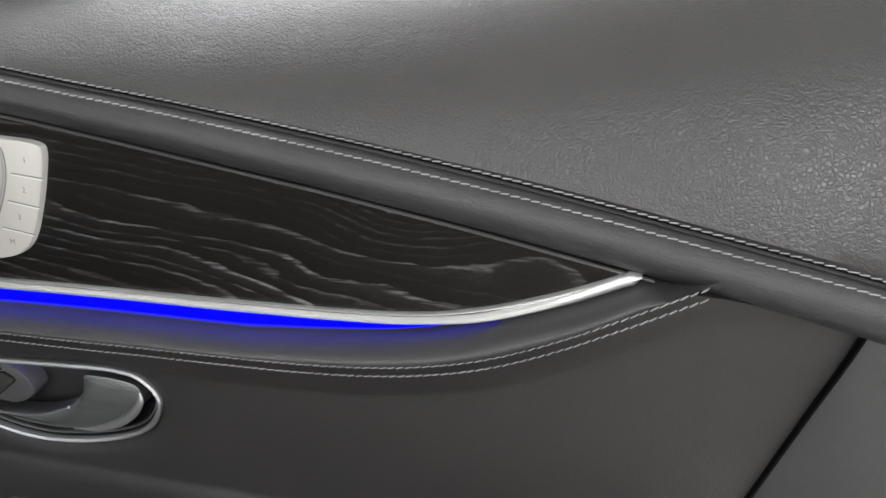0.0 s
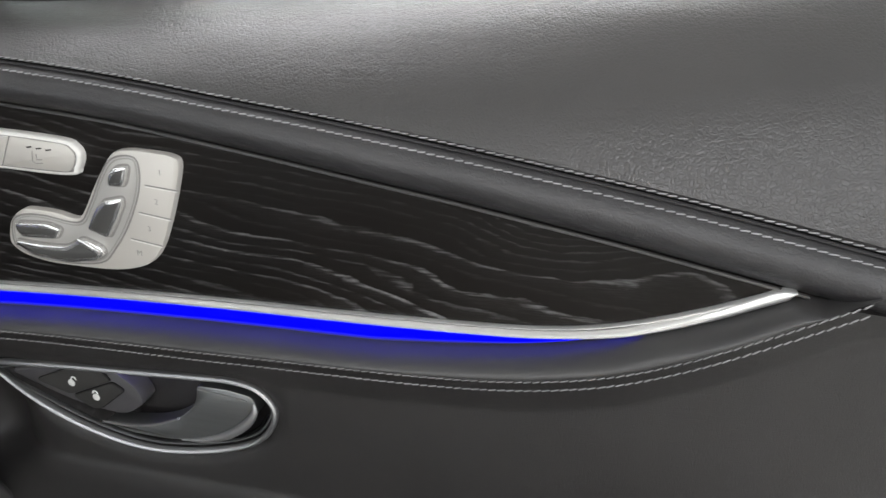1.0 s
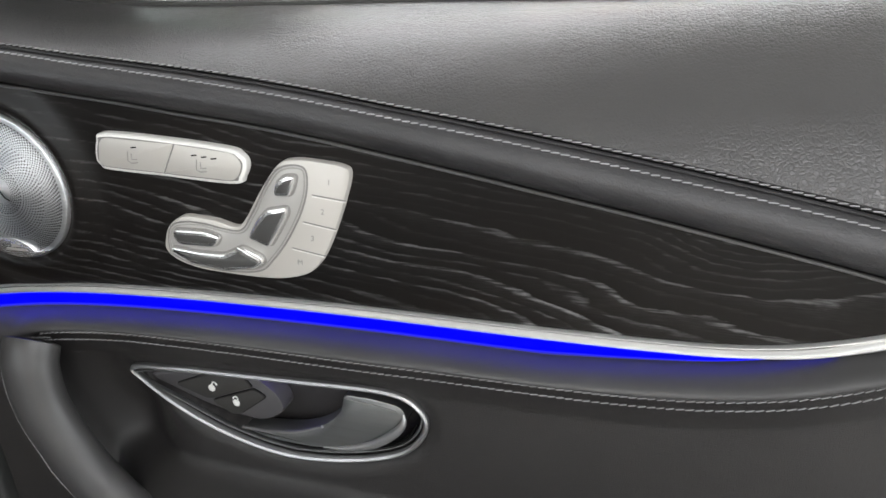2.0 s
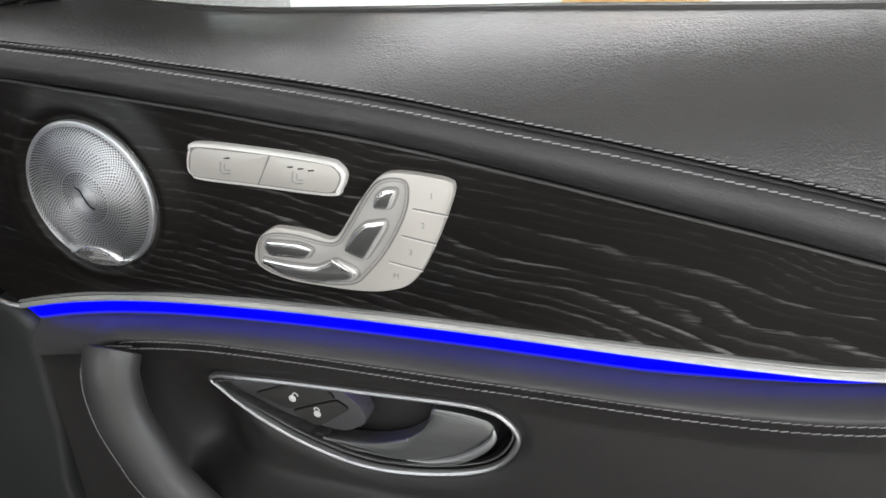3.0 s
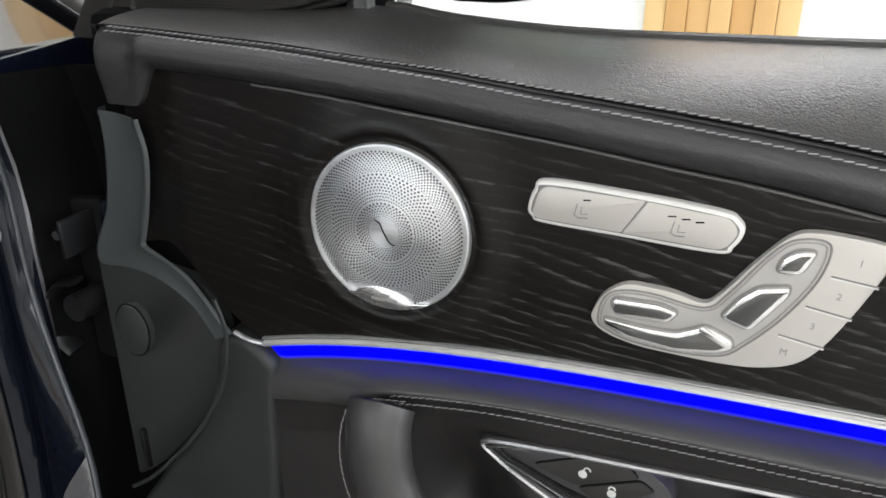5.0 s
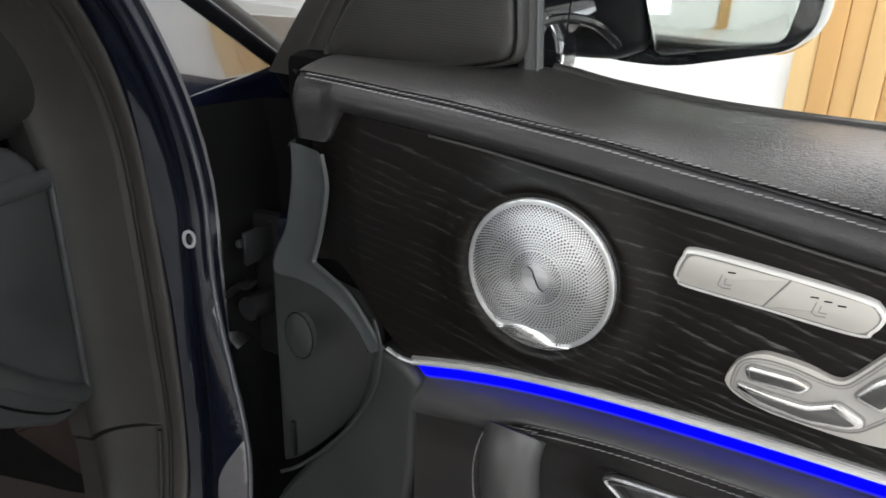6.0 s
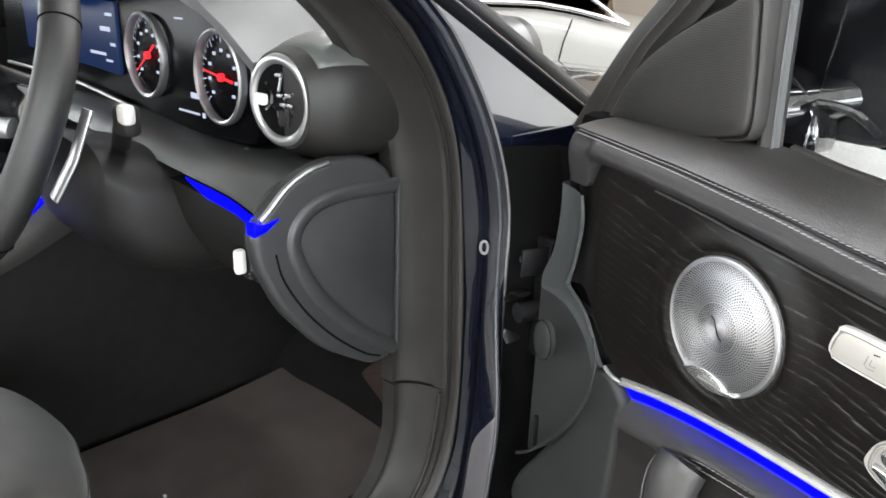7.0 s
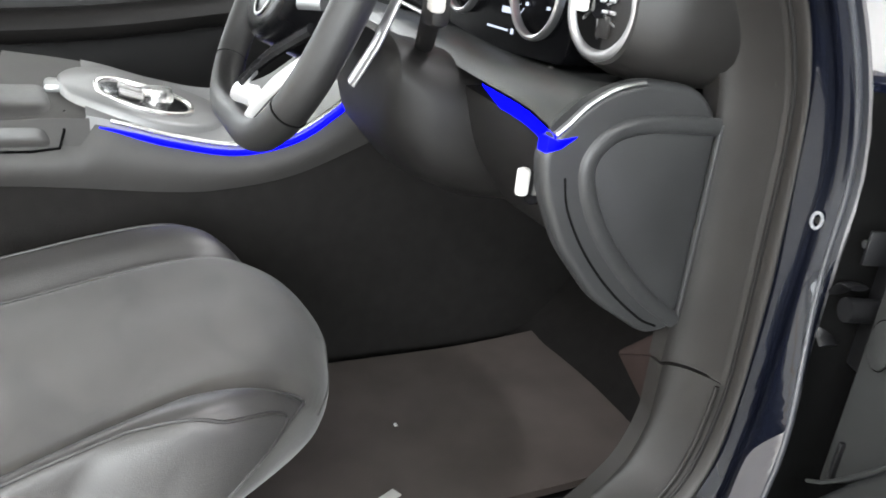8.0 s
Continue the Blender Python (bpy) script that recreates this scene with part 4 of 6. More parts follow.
def build_front_end(door):
    # grey plastic closing piece at the hinge end: it comes down, flares and sweeps back as a narrow arm
    inner = catmull([(-0.2236, 0.1403, 0.001), (-0.2276, 0.1075, 0.004), (-0.2419, 0.0631, 0.010), (-0.2596, 0.0298, 0.011), (-0.2592, 0.0126, 0.011), (-0.2316, 0.0143, 0.0093),
                     (-0.2082, 0.0138, 0.0076), (-0.1851, 0.0093, 0.0042), (-0.1615, -0.0017, 0.0008), (-0.1478, -0.0151, -0.0018), (-0.1403, -0.0213, -0.0043)], 8)
    outer = catmull([(-0.1857, 0.1358, 0.001), (-0.1841, 0.1075, 0.004), (-0.1954, 0.0686, 0.009), (-0.2037, 0.0462, 0.011), (-0.2060, 0.0380, 0.011), (-0.1985, 0.0352, 0.0093),
                     (-0.1865, 0.0310, 0.0076), (-0.1665, 0.0237, 0.0042), (-0.1482, 0.0092, 0.0008), (-0.1350, -0.0040, -0.0018), (-0.1235, -0.0118, -0.0043)], 8)
    def ribbon(u, v):
        k = min(int(u * (len(inner) - 1)), len(inner) - 2)
        t = u * (len(inner) - 1) - k
        p, q = inner[k].lerp(inner[k + 1], t), outer[k].lerp(outer[k + 1], t)
        c = p.lerp(q, v)
        lip = math.exp(-((v - 0.93) / 0.045) ** 2)
        roll_in = 0.012 * (1 - min(1, v / 0.12)) ** 2 + 0.0015 * max(0, (v - 0.955) / 0.045) ** 2
        hollow = 0.003 * math.sin(math.pi * v) * min(1, 2.2 * (1 - u))
        return (c.x, c.z - 0.002 + roll_in + hollow - 0.0016 * lip, c.y)
    part("hinge_end_trim", sheet(bmesh.new(), 80, 28, ribbon, (-0.012, 0.010, -0.007)), PLASTIC_TRIM, door, "grey plastic closing trim", 60)
    # pocket between trim and veneer, its shade put in as a black plate
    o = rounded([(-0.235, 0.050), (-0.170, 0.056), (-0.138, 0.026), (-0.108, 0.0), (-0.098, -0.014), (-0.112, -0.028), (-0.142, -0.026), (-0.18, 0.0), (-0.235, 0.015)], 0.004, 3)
    part("trim_pocket", plate(bmesh.new(), o, 0.022, 0.04, 0.001), VOID, door, "recess at the veneer's front end, its shade put in as black")
    # round hinge cover with a raised edge
    rim = catmull([(a, b, 0) for a, b in ((-0.1500, 0.0), (-0.1440, -0.020), (-0.1452, -0.040), (-0.150, -0.062), (-0.1600, -0.084), (-0.180, -0.115), (-0.208, -0.148), (-0.236, -0.176), (-0.258, -0.192))], 6)
    disc = [Vector((p.x, p.y)) for p in rim] + [Vector(p) for p in ((-0.262, -0.19), (-0.262, 0.022), (-0.22, 0.024), (-0.17, 0.016))]
    cover = part("hinge_cover", plate(bmesh.new(), disc, 0.014, 0.05, 0.003), COVER, door, "rounded dark hinge cover")
    part("cover_edge", tube(bmesh.new(), [(p.x - 0.0016, 0.0144, p.y) for p in rim], 0.0018, 0.0014, 8), COVER, cover, "rounded cover edge")
    cap = [Vector((-0.229 + 0.0145 * math.cos(a), -0.039 + 0.0205 * math.sin(a))) for a in [2 * math.pi * i / 28 for i in range(28)]]
    part("cover_cap", plate(bmesh.new(), cap, 0.0124, 0.02, 0.0012), COVER, cover, "small round blanking cap")
    part("cap_gap", tube(bmesh.new(), [(p.x, 0.0139, p.y) for p in inset(cap, -0.0006)], 0.0006, 0.0005, 6, True), VOID, cover)
    # lower closing piece beside the lining
    o = [Vector((p.x, p.y)) for p in catmull([(a, b, 0) for a, b in ((-0.1385, -0.0215), (-0.1229, -0.0135), (-0.106, -0.0190), (-0.0920, -0.0330), (-0.0935, -0.050), (-0.096, -0.084), (-0.097, -0.110), (-0.102, -0.154), (-0.110, -0.199), (-0.118, -0.290),
         (-0.205, -0.300), (-0.262, -0.245), (-0.214, -0.163), (-0.1815, -0.122), (-0.1595, -0.089), (-0.149, -0.064), (-0.1435, -0.042))], 5, True)]
    part("lower_end_trim", plate(bmesh.new(), o, -0.006, 0.05, 0.008, steps=5), COVER, door, "dark lower closing trim", 60)
    # hinge: bent plate with a knuckle, pin and bolts
    bm = plate(bmesh.new(), rounded([(-0.306, -0.09), (-0.306, 0.055), (-0.245, 0.06), (-0.245, -0.09)], 0.010, 4), 0.033, 0.041, 0.003, steps=3)
    hinge = part("hinge", bm, HINGE, door, "dark painted door hinge")
    knuckle = catmull([(-0.2847, 0.010, -0.0060), (-0.2973, 0.008, -0.0082), (-0.3099, 0.008, -0.0221), (-0.3130, 0.008, -0.0350), (-0.3099, 0.008, -0.0599), (-0.3000, 0.010, -0.0716)], 6)
    part("hinge_knuckle", tube(bmesh.new(), knuckle, 0.0028, 0.010, 8), HINGE, hinge, "bent grey hinge edge")
    part("hinge_boss", tube(bmesh.new(), [(-0.2815, 0.000, -0.0257), (-0.2815, 0.034, -0.0257)], 0.0112, 0.0112, 18, False, (0, 0, 1)), HINGE, hinge, "round hinge boss")
    for x, z in ((-0.3104, 0.0210), (-0.2795, 0.0336)):
        part("hinge_bracket", box(bmesh.new(), (x, 0.0165, z), (0.0036, 0.034, 0.031), 0.001), HINGE, hinge, "upright bracket plate")
    part("hinge_bolt", tube(bmesh.new(), [(-0.2973, 0.010, 0.0308), (-0.2973, 0.034, 0.0308)], 0.004, 0.004, 6, False, (0, 0, 1)), SATIN, hinge, "steel hexagon bolt head")
    part("check_strap", box(bmesh.new(), (-0.2452, 0.022, -0.1588), (0.0054, 0.025, 0.04), 0.002), HINGE, hinge, "dark door check strap")
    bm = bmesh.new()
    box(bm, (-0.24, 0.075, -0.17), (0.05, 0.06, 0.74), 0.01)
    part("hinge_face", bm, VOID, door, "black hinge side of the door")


def build_sail(door):
    # mirror triangle with a tweeter grille, in front of the window
    edge = [Vector((p.x, p.y)) for p in catmull([(a, b, 0) for a, b in ((-0.2330, 0.1990), (-0.2130, 0.1965), (-0.165, 0.1945), (-0.115, 0.1980), (-0.072, 0.2062), (-0.0545, 0.2165), (-0.0555, 0.2546), (-0.0600, 0.292), (-0.0650, 0.322), (-0.076, 0.3245),
            (-0.0950, 0.3145), (-0.1290, 0.2985), (-0.1640, 0.2780), (-0.1975, 0.2520), (-0.2185, 0.2270))], 5, True)]
    c = sum(edge, Vector((0, 0))) / len(edge)
    def dome(rings):
        return loft(bmesh.new(), [[(c.x + (p.x - c.x) * k, y, c.y + (p.y - c.y) * k) for p in edge] for k, y in rings])
    sail = part("mirror_triangle", dome(((1.0, 0.090), (1.0, 0.0625), (0.993, 0.0585), (0.975, 0.0565), (0.955, 0.0572), (0.935, 0.0600), (0.90, 0.0610))), PLASTIC_BROWN, door, "dark plastic mirror triangle", 60)
    tw = part("tweeter_grille", dome(((0.930, 0.064), (0.928, 0.0575), (0.915, 0.0540), (0.885, 0.0527), (0.5, 0.0522), (0.1, 0.0520))), PLASTIC_BROWN, sail, "finely perforated tweeter grille", 60)
    verts, faces = [], []
    ins = [c + (p - c) * 0.86 for p in edge]
    k0 = len(ins)
    for i in range(66):
        for j in range(58):
            x, z = -0.212 + 0.0023 * i + 0.00115 * (j % 2), 0.204 + 0.0021 * j
            inside = False
            for q in range(k0):
                a, b = ins[q], ins[(q + 1) % k0]
                if (a.y > z) != (b.y > z) and x < (b.x - a.x) * (z - a.y) / (b.y - a.y) + a.x:
                    inside = not inside
            if inside:
                k = len(verts)
                for s in range(5):
                    verts.append((x + 0.0004 * math.cos(s * 1.2566), 0.0519, z + 0.0004 * math.sin(s * 1.2566)))
                faces.append(tuple(range(k, k + 5)))
    me = bpy.data.meshes.new("perforation")
    me.from_pydata(verts, [], faces)
    me.materials.append(VOID)
    ob = new("perforation", me)
    ob.parent = tw
    tagged(ob, "fine dark perforation", kind="stuff")
    # window frame upright and front run
    bm = bmesh.new()
    tube(bm, [(-0.0535, 0.078, 0.200), (-0.0595, 0.080, 0.27), (-0.0650, 0.084, 0.32), (-0.085, 0.10, 0.50)], 0.0095, 0.010, 8, False, (0, 1, 0))
    upright = part("window_upright", bm, PLASTIC, door, "grey window channel")
    part("channel_edge", tube(bmesh.new(), [(-0.0450, 0.070, 0.202), (-0.0510, 0.072, 0.27), (-0.0565, 0.076, 0.32), (-0.0765, 0.092, 0.50)], 0.0014, 0.0014, 6), PLASTIC, upright, "thin grey channel edge")
    bm = bmesh.new()
    tube(bm, catmull([(-0.222, 0.125, 0.200), (-0.168, 0.130, 0.280), (-0.095, 0.135, 0.385), (-0.01, 0.145, 0.50), (0.15, 0.16, 0.60)], 8), 0.030, 0.02, 10, False, (0, 1, 0))
    part("window_frame", bm, PLASTIC_BROWN, door, "black window frame and seal")
    out_run = catmull([(-0.315, 0.176, 0), (-0.2903, 0.2098, 0), (-0.2552, 0.2541, 0), (-0.2301, 0.2831, 0), (-0.2030, 0.3100, 0), (-0.150, 0.365, 0), (-0.070, 0.440, 0)], 8)
    in_run = catmull([(-0.226, 0.176, 0), (-0.218, 0.200, 0), (-0.206, 0.228, 0), (-0.184, 0.262, 0), (-0.150, 0.295, 0), (-0.08, 0.360, 0), (0.01, 0.440, 0)], 8)
    def cover_shape(u, v):
        k = min(int(u * (len(out_run) - 1)), len(out_run) - 2)
        t = u * (len(out_run) - 1) - k
        p = out_run[k].lerp(out_run[k + 1], t).lerp(in_run[k].lerp(in_run[k + 1], t), v)
        ridge = math.exp(-((v - 0.52) / 0.035) ** 2) + math.exp(-((v - 0.72) / 0.035) ** 2)
        return (p.x, 0.074 - 0.007 * math.sin(math.pi * min(1, v * 1.2)) ** 0.6 - 0.003 * ridge + 0.012 * max(0, 0.1 - v) / 0.1, p.y)
    part("frame_cover", sheet(bmesh.new(), 48, 40, cover_shape, (0, 0.03, 0)), PLASTIC_BROWN, door, "dark grey window frame cover with two fine ridges", 60)
    bm = bmesh.new()
    tube(bm, [(x, 0.089, BELT(x) - 0.001) for x in [-0.04 + 0.0163 * i for i in range(51)]], 0.0045, 0.005, 8)
    part("belt_seal", bm, RUBBER, door, "black rubber belt seal")
    bm = bmesh.new()
    tube(bm, [(x, 0.112, BELT(x) - 0.010) for x in [-0.04 + 0.0163 * i for i in range(51)]], 0.004, 0.006, 8)
    part("belt_trim", bm, CHROME_DARK, door, "chrome outer belt trim")
    bm = sheet(bmesh.new(), 2, 2, lambda u, v: (mixed(-0.04, 0.77, u), mixed(0.097, 0.155, v), mixed(0.19, 0.56, v)), (0, 0.004, 0))
    pane = part("window_pane", bm, GLASS, door, "clear side window glass")
    pane.visible_shadow = False


def build_mirror(door):
    # exterior mirror seen through the glass
    rings = []
    for s, y in ((0.55, 0.34), (0.9, 0.30), (1.0, 0.25), (1.02, 0.205), (0.98, 0.185), (0.92, 0.183)):
        o = rounded([(-0.040, 0.1995), (0.018, 0.1985), (0.104, 0.2195), (0.1195, 0.237), (0.126, 0.36), (0.11, 0.385), (-0.02, 0.385), (-0.045, 0.36), (-0.05, 0.23)], 0.02, 5)
        c = Vector((0.045, 0.295))
        rings.append([(c.x + (p.x - c.x) * s, y, c.y + (p.y - c.y) * s) for p in o])
    housing = part("exterior_mirror", loft(bmesh.new(), rings), GLOSS_BLACK, door, "gloss black exterior mirror housing")
    o = rounded([(0.0125, 0.2110), (0.0995, 0.2270), (0.1045, 0.2590), (0.110, 0.355), (0.095, 0.368), (-0.030, 0.368), (-0.035, 0.35), (-0.002, 0.252)], 0.008, 4)
    turned = lambda a, b, d: (a, d + 0.16 * (a - 0.05) + 0.11 * (b - 0.295), b)
    part("mirror_glass", plate(bmesh.new(), o, 0.1775, 0.195, 0.001, turned), MIRROR, housing, "clean mirror glass")
    neck = rounded([(-0.185, 0.196), (-0.09, 0.200), (-0.02, 0.203), (0.005, 0.215), (-0.012, 0.30), (-0.015, 0.40), (-0.06, 0.43), (-0.19, 0.40)], 0.015, 4)
    part("mirror_neck", plate(bmesh.new(), neck, 0.168, 0.28, 0.010, steps=4), SCREEN_BLACK, housing, "gloss black inner side of the mirror")
    bm = bmesh.new()
    tube(bm, [(-0.10, 0.12, 0.225), (-0.07, 0.17, 0.235), (-0.03, 0.22, 0.25)], 0.025, 0.02, 12, False, (0, 0, 1))
    tube(bm, catmull([(-0.085, 0.118, 0.222), (-0.06, 0.135, 0.235), (-0.035, 0.15, 0.232), (-0.02, 0.17, 0.215)], 6), 0.004, 0.004, 8, False, (0, 0, 1))
    plate(bm, rounded([(-0.15, 0.18), (-0.052, 0.192), (-0.050, 0.214), (-0.062, 0.238), (-0.10, 0.262), (-0.15, 0.262)], 0.012, 4), 0.128, 0.16, 0.008, steps=3)
    part("mirror_foot", bm, GLOSS_BLACK, housing, "gloss black mirror foot")


DOOR = build_door()
build_lower(DOOR)
build_speaker(DOOR)
build_switches(DOOR)
build_front_end(DOOR)
build_sail(DOOR)
build_mirror(DOOR)


HINGE_PARTS = ("hinge", "hinge_knuckle", "hinge_boss", "hinge_bracket", "hinge_bolt", "check_strap")


def curve_lining(door):
    """The lining is not flat in plan: it sweeps into the cabin at its lower front corner and a little towards the rear."""
    for ob in door.children_recursive:
        if ob.type != "MESH" or ob.matrix_local.translation.length > 1e-6 or ob.name.split(".")[0] in HINGE_PARTS:
            continue
        for v in ob.data.vertices:
            x, y, z = v.co
            near = smooth((0.045 - y) / 0.02)
            front = 0.034 * smooth((-0.02 - x) / 0.085) * smooth((0.115 - z) / 0.10) * near
            rear = 0.010 * smooth((x - 0.30) / 0.2)
            v.co = (x + 0.80 * front + 0.15 * rear, y - front - rear, z + 0.62 * front + 0.5 * rear)


curve_lining(DOOR)


# ---- the car's body and cabin, in its own axes: r to its right, f forwards, z up ----
CAR = pose(0, 0, DZ, 0, 0, 20)
PAINT_EDGE = line((-0.60, -0.33), (-0.45, -0.10), (-0.36, 0.02), (-0.29, 0.075), (-0.213, 0.092), (-0.146, 0.0995), (-0.05, 0.099), (0.03, 0.099), (0.08, 0.0985), (0.139, 0.083), (0.202, 0.052), (0.264, 0.008), (0.304, -0.034), (0.45, -0.21), (0.60, -0.46))
SEAL_OUT = line((-0.60, -0.43), (-0.45, -0.16), (-0.36, -0.03), (-0.30, 0.045), (-0.236, 0.078), (-0.157, 0.0865), (-0.05, 0.088), (0.0, 0.085), (0.095, 0.0745), (0.159, 0.0625), (0.214, 0.041), (0.271, 0.001), (0.302, -0.036), (0.45, -0.22), (0.60, -0.48))
SEAL_IN = line((-0.60, -0.48), (-0.45, -0.21), (-0.36, -0.07), (-0.30, 0.02), (-0.25, 0.058), (-0.161, 0.077), (-0.05, 0.075), (0.0, 0.0725), (0.093, 0.067), (0.152, 0.0575), (0.208, 0.033), (0.254, 0.0), (0.301, -0.05), (0.45, -0.25), (0.60, -0.52))
HEIGHTS = [-0.55 + 0.023 * i for i in range(51)]


def build_body():
    body = thing("car", "navy blue car standing with its front door open", "car", CAR)
    def run(rows, u):
        k = u * (len(rows) - 1)
        i = min(int(k), len(rows) - 2)
        return tuple(mixed(a, b, k - i) for a, b in zip(rows[i], rows[i + 1]))
    def flare(z):
        return 0.040 * smooth((0.01 - z) / 0.19)
    def pillar(u, v):
        z = mixed(-0.55, 0.60, v)
        e, a, g = PAINT_EDGE(z), SEAL_OUT(z), flare(z)
        return (*run([(-0.338, a), (-0.320, mixed(a, e, 0.45) + 0.003), (-0.306 + 0.3 * g, e - 0.010 - 0.6 * g), (-0.299 + g, e - 0.002 - 0.85 * g), (-0.294 + 0.9 * g, e + 0.003 - 0.8 * g), (-0.290, e + 0.007)], u), z)
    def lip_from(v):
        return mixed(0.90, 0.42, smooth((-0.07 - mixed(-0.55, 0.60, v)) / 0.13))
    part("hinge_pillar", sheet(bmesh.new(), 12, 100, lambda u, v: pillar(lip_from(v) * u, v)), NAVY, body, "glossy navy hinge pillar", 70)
    part("pillar_lip", sheet(bmesh.new(), 16, 100, lambda u, v: pillar(mixed(lip_from(v), 1.0, u), v)), LIP_GREY, body, "flared navy flange of the hinge pillar, its pale reflection painted in", 70)
    # black sheet in place of navy paint lying in shade
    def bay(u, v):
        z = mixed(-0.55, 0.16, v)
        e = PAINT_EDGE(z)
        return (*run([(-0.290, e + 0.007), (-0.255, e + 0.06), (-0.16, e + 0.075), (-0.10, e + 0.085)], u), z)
    part("hinge_bay", sheet(bmesh.new(), 9, 20, bay), VOID, body, "navy bay behind the hinges, its shade put in as black")
    def screen_line(z):
        return min(0.26, 0.168 - (z - 0.218) * 1.49)
    def shoulder(u, v):
        z = mixed(0.10, 0.52, v)
        a = PAINT_EDGE(z) + 0.006
        f = mixed(a, max(a + 0.01, screen_line(z)), u)
        lean = max(0.0, z - 0.168)
        return (-0.2915 + 0.006 * u - 0.46 * lean, f, z)
    part("wing_shoulder", sheet(bmesh.new(), 30, 110, shoulder), NAVY_GLOSS, body, "glossy navy shoulder below the windscreen", 25)
    edge = [(-0.285 - 0.46 * max(0, z - 0.168), screen_line(z), z) for z in [0.15 + 0.02 * i for i in range(20)]]
    part("windscreen_seal", tube(bmesh.new(), [(r, f + 0.016, z) for r, f, z in edge], 0.018, 0.010, 10, False, (1, 0, 0)), SCREEN_BLACK, body, "black windscreen edge seal")
    part("screen_moulding", tube(bmesh.new(), [(r + 0.009, f + 0.010, z) for r, f, z in edge], 0.0016, 0.0016, 8, False, (1, 0, 0)), EDGE_GREY, body, "thin grey windscreen moulding")
    part("flange_edge", tube(bmesh.new(), [(-0.2975 + flare(z), PAINT_EDGE(z) - 0.0005 - 0.85 * flare(z), z) for z in HEIGHTS], 0.0026, 0.0026, 8, False, (1, 0, 0)), EDGE_GREY, body, "rounded flange edge, its highlight painted grey")
    part("fender", sheet(bmesh.new(), 6, 10, lambda u, v: (-0.06 + 0.02 * math.sin(math.pi * v), mixed(0.20, 1.5, u), mixed(-0.5, 0.17, v) + 0.03 * u), (-0.05, 0, 0)), NAVY, body, "navy front wing")
    for z in (-0.14, 0.045):
        bm = bmesh.new()
        box(bm, (-0.215, 0.135, z), (0.05, 0.05, 0.035), 0.008)
        tube(bm, [(-0.21, 0.105, z - 0.03), (-0.21, 0.105, z + 0.03)], 0.009, 0.009, 12, False, (1, 0, 0))
        part("body_hinge", bm, NAVY, body, "painted hinge half")
    # blanking plug with a ring of pale sealant on the pillar
    bm = bmesh.new()
    tube(bm, [(-0.3090 + 0.0040 * math.cos(a), 0.0860 + 0.0016 * math.cos(a), 0.0420 + 0.0072 * math.sin(a)) for a in [2 * math.pi * i / 24 for i in range(24)]], 0.0017, 0.0014, 8, True, (0, 1, 0))
    plug = part("sealant_ring", bm, SEALANT, body, "pale ring of sealant round a plug")
    part("plug", tube_new((-0.3090, 0.0895, 0.042), (-0.3090, 0.0865, 0.042), 0.0032, 0.0032), PLASTIC_DARK, plug, "black rubber plug")
    # outer skin that closes the car: bonnet and nose
    part("bonnet", sheet(bmesh.new(), 16, 16, lambda u, v: (mixed(-0.10, -1.78, v), mixed(0.27, 1.62, u), 0.165 - 0.10 * u - 0.10 * u ** 4 + 0.035 * math.sin(math.pi * v)), (0, 0, -0.03)), NAVY, body, "navy bonnet")
    bm = bmesh.new()
    box(bm, (-0.98, 1.60, -0.22), (1.66, 0.08, 0.56), 0.03)
    part("nose", bm, NAVY, body, "navy nose")
    # rubber seal round the opening
    bm = bmesh.new()
    rings = []
    for z in HEIGHTS:
        a, b = SEAL_IN(z), SEAL_OUT(z)
        m = (a + b) / 2
        sec = catmull([(-0.364, a - 0.003, z), (-0.349, a + 0.003, z), (-0.338, mixed(a, m, 0.6), z), (-0.333, m, z), (-0.334, mixed(m, b, 0.6), z), (-0.342, b + 0.003, z)], 4)
        rings.append([*sec, Vector((-0.38, b, z)), Vector((-0.38, a, z))])
    loft(bm, rings)
    part("door_seal", bm, RUBBER, body, "dark rounded door seal", 75)
    bm = bmesh.new()
    tube(bm, [(-0.3475, SEAL_IN(z) + 0.002, z) for z in HEIGHTS], 0.0022, 0.0022, 8, False, (1, 0, 0))
    part("seal_lip", bm, PLASTIC_DARK, body, "thin lip of the door seal")
    # trim between dashboard and seal
    def trim(z0, z1, proud):
        return lambda u, v: (mixed(-0.404, -0.356, u ** 2.4) + proud, mixed(min(0.039, SEAL_IN(mixed(z0, z1, v)) - 0.03), SEAL_IN(mixed(z0, z1, v)) - 0.001, u), mixed(z0, z1, v))
    part("pillar_trim", sheet(bmesh.new(), 8, 50, trim(-0.150, 0.6, 0.0), (-0.02, 0, 0)), PILLAR, body, "dark grained plastic pillar trim")
    part("sill_cover", sheet(bmesh.new(), 8, 40, trim(-0.55, -0.153, 0.003), (-0.02, 0, 0)), PILLAR, body, "grey plastic sill cover")
    part("cover_bead", tube(bmesh.new(), [(-0.3535, SEAL_IN(z) - 0.006, z) for z in [-0.155 - 0.012 * i for i in range(24)]], 0.0024, 0.0024, 8, False, (1, 0, 0)), PILLAR, body, "raised edge of the sill cover")
    # sill
    bm = bmesh.new()
    box(bm, (-0.33, -0.75, -0.50), (0.10, 1.75, 0.12), 0.02)
    part("sill", bm, NAVY, body, "navy door sill")
    bm = bmesh.new()
    box(bm, (-0.40, -0.75, -0.45), (0.08, 1.72, 0.08), 0.02)
    part("sill_trim", bm, PLASTIC_DARK, body, "black sill trim")
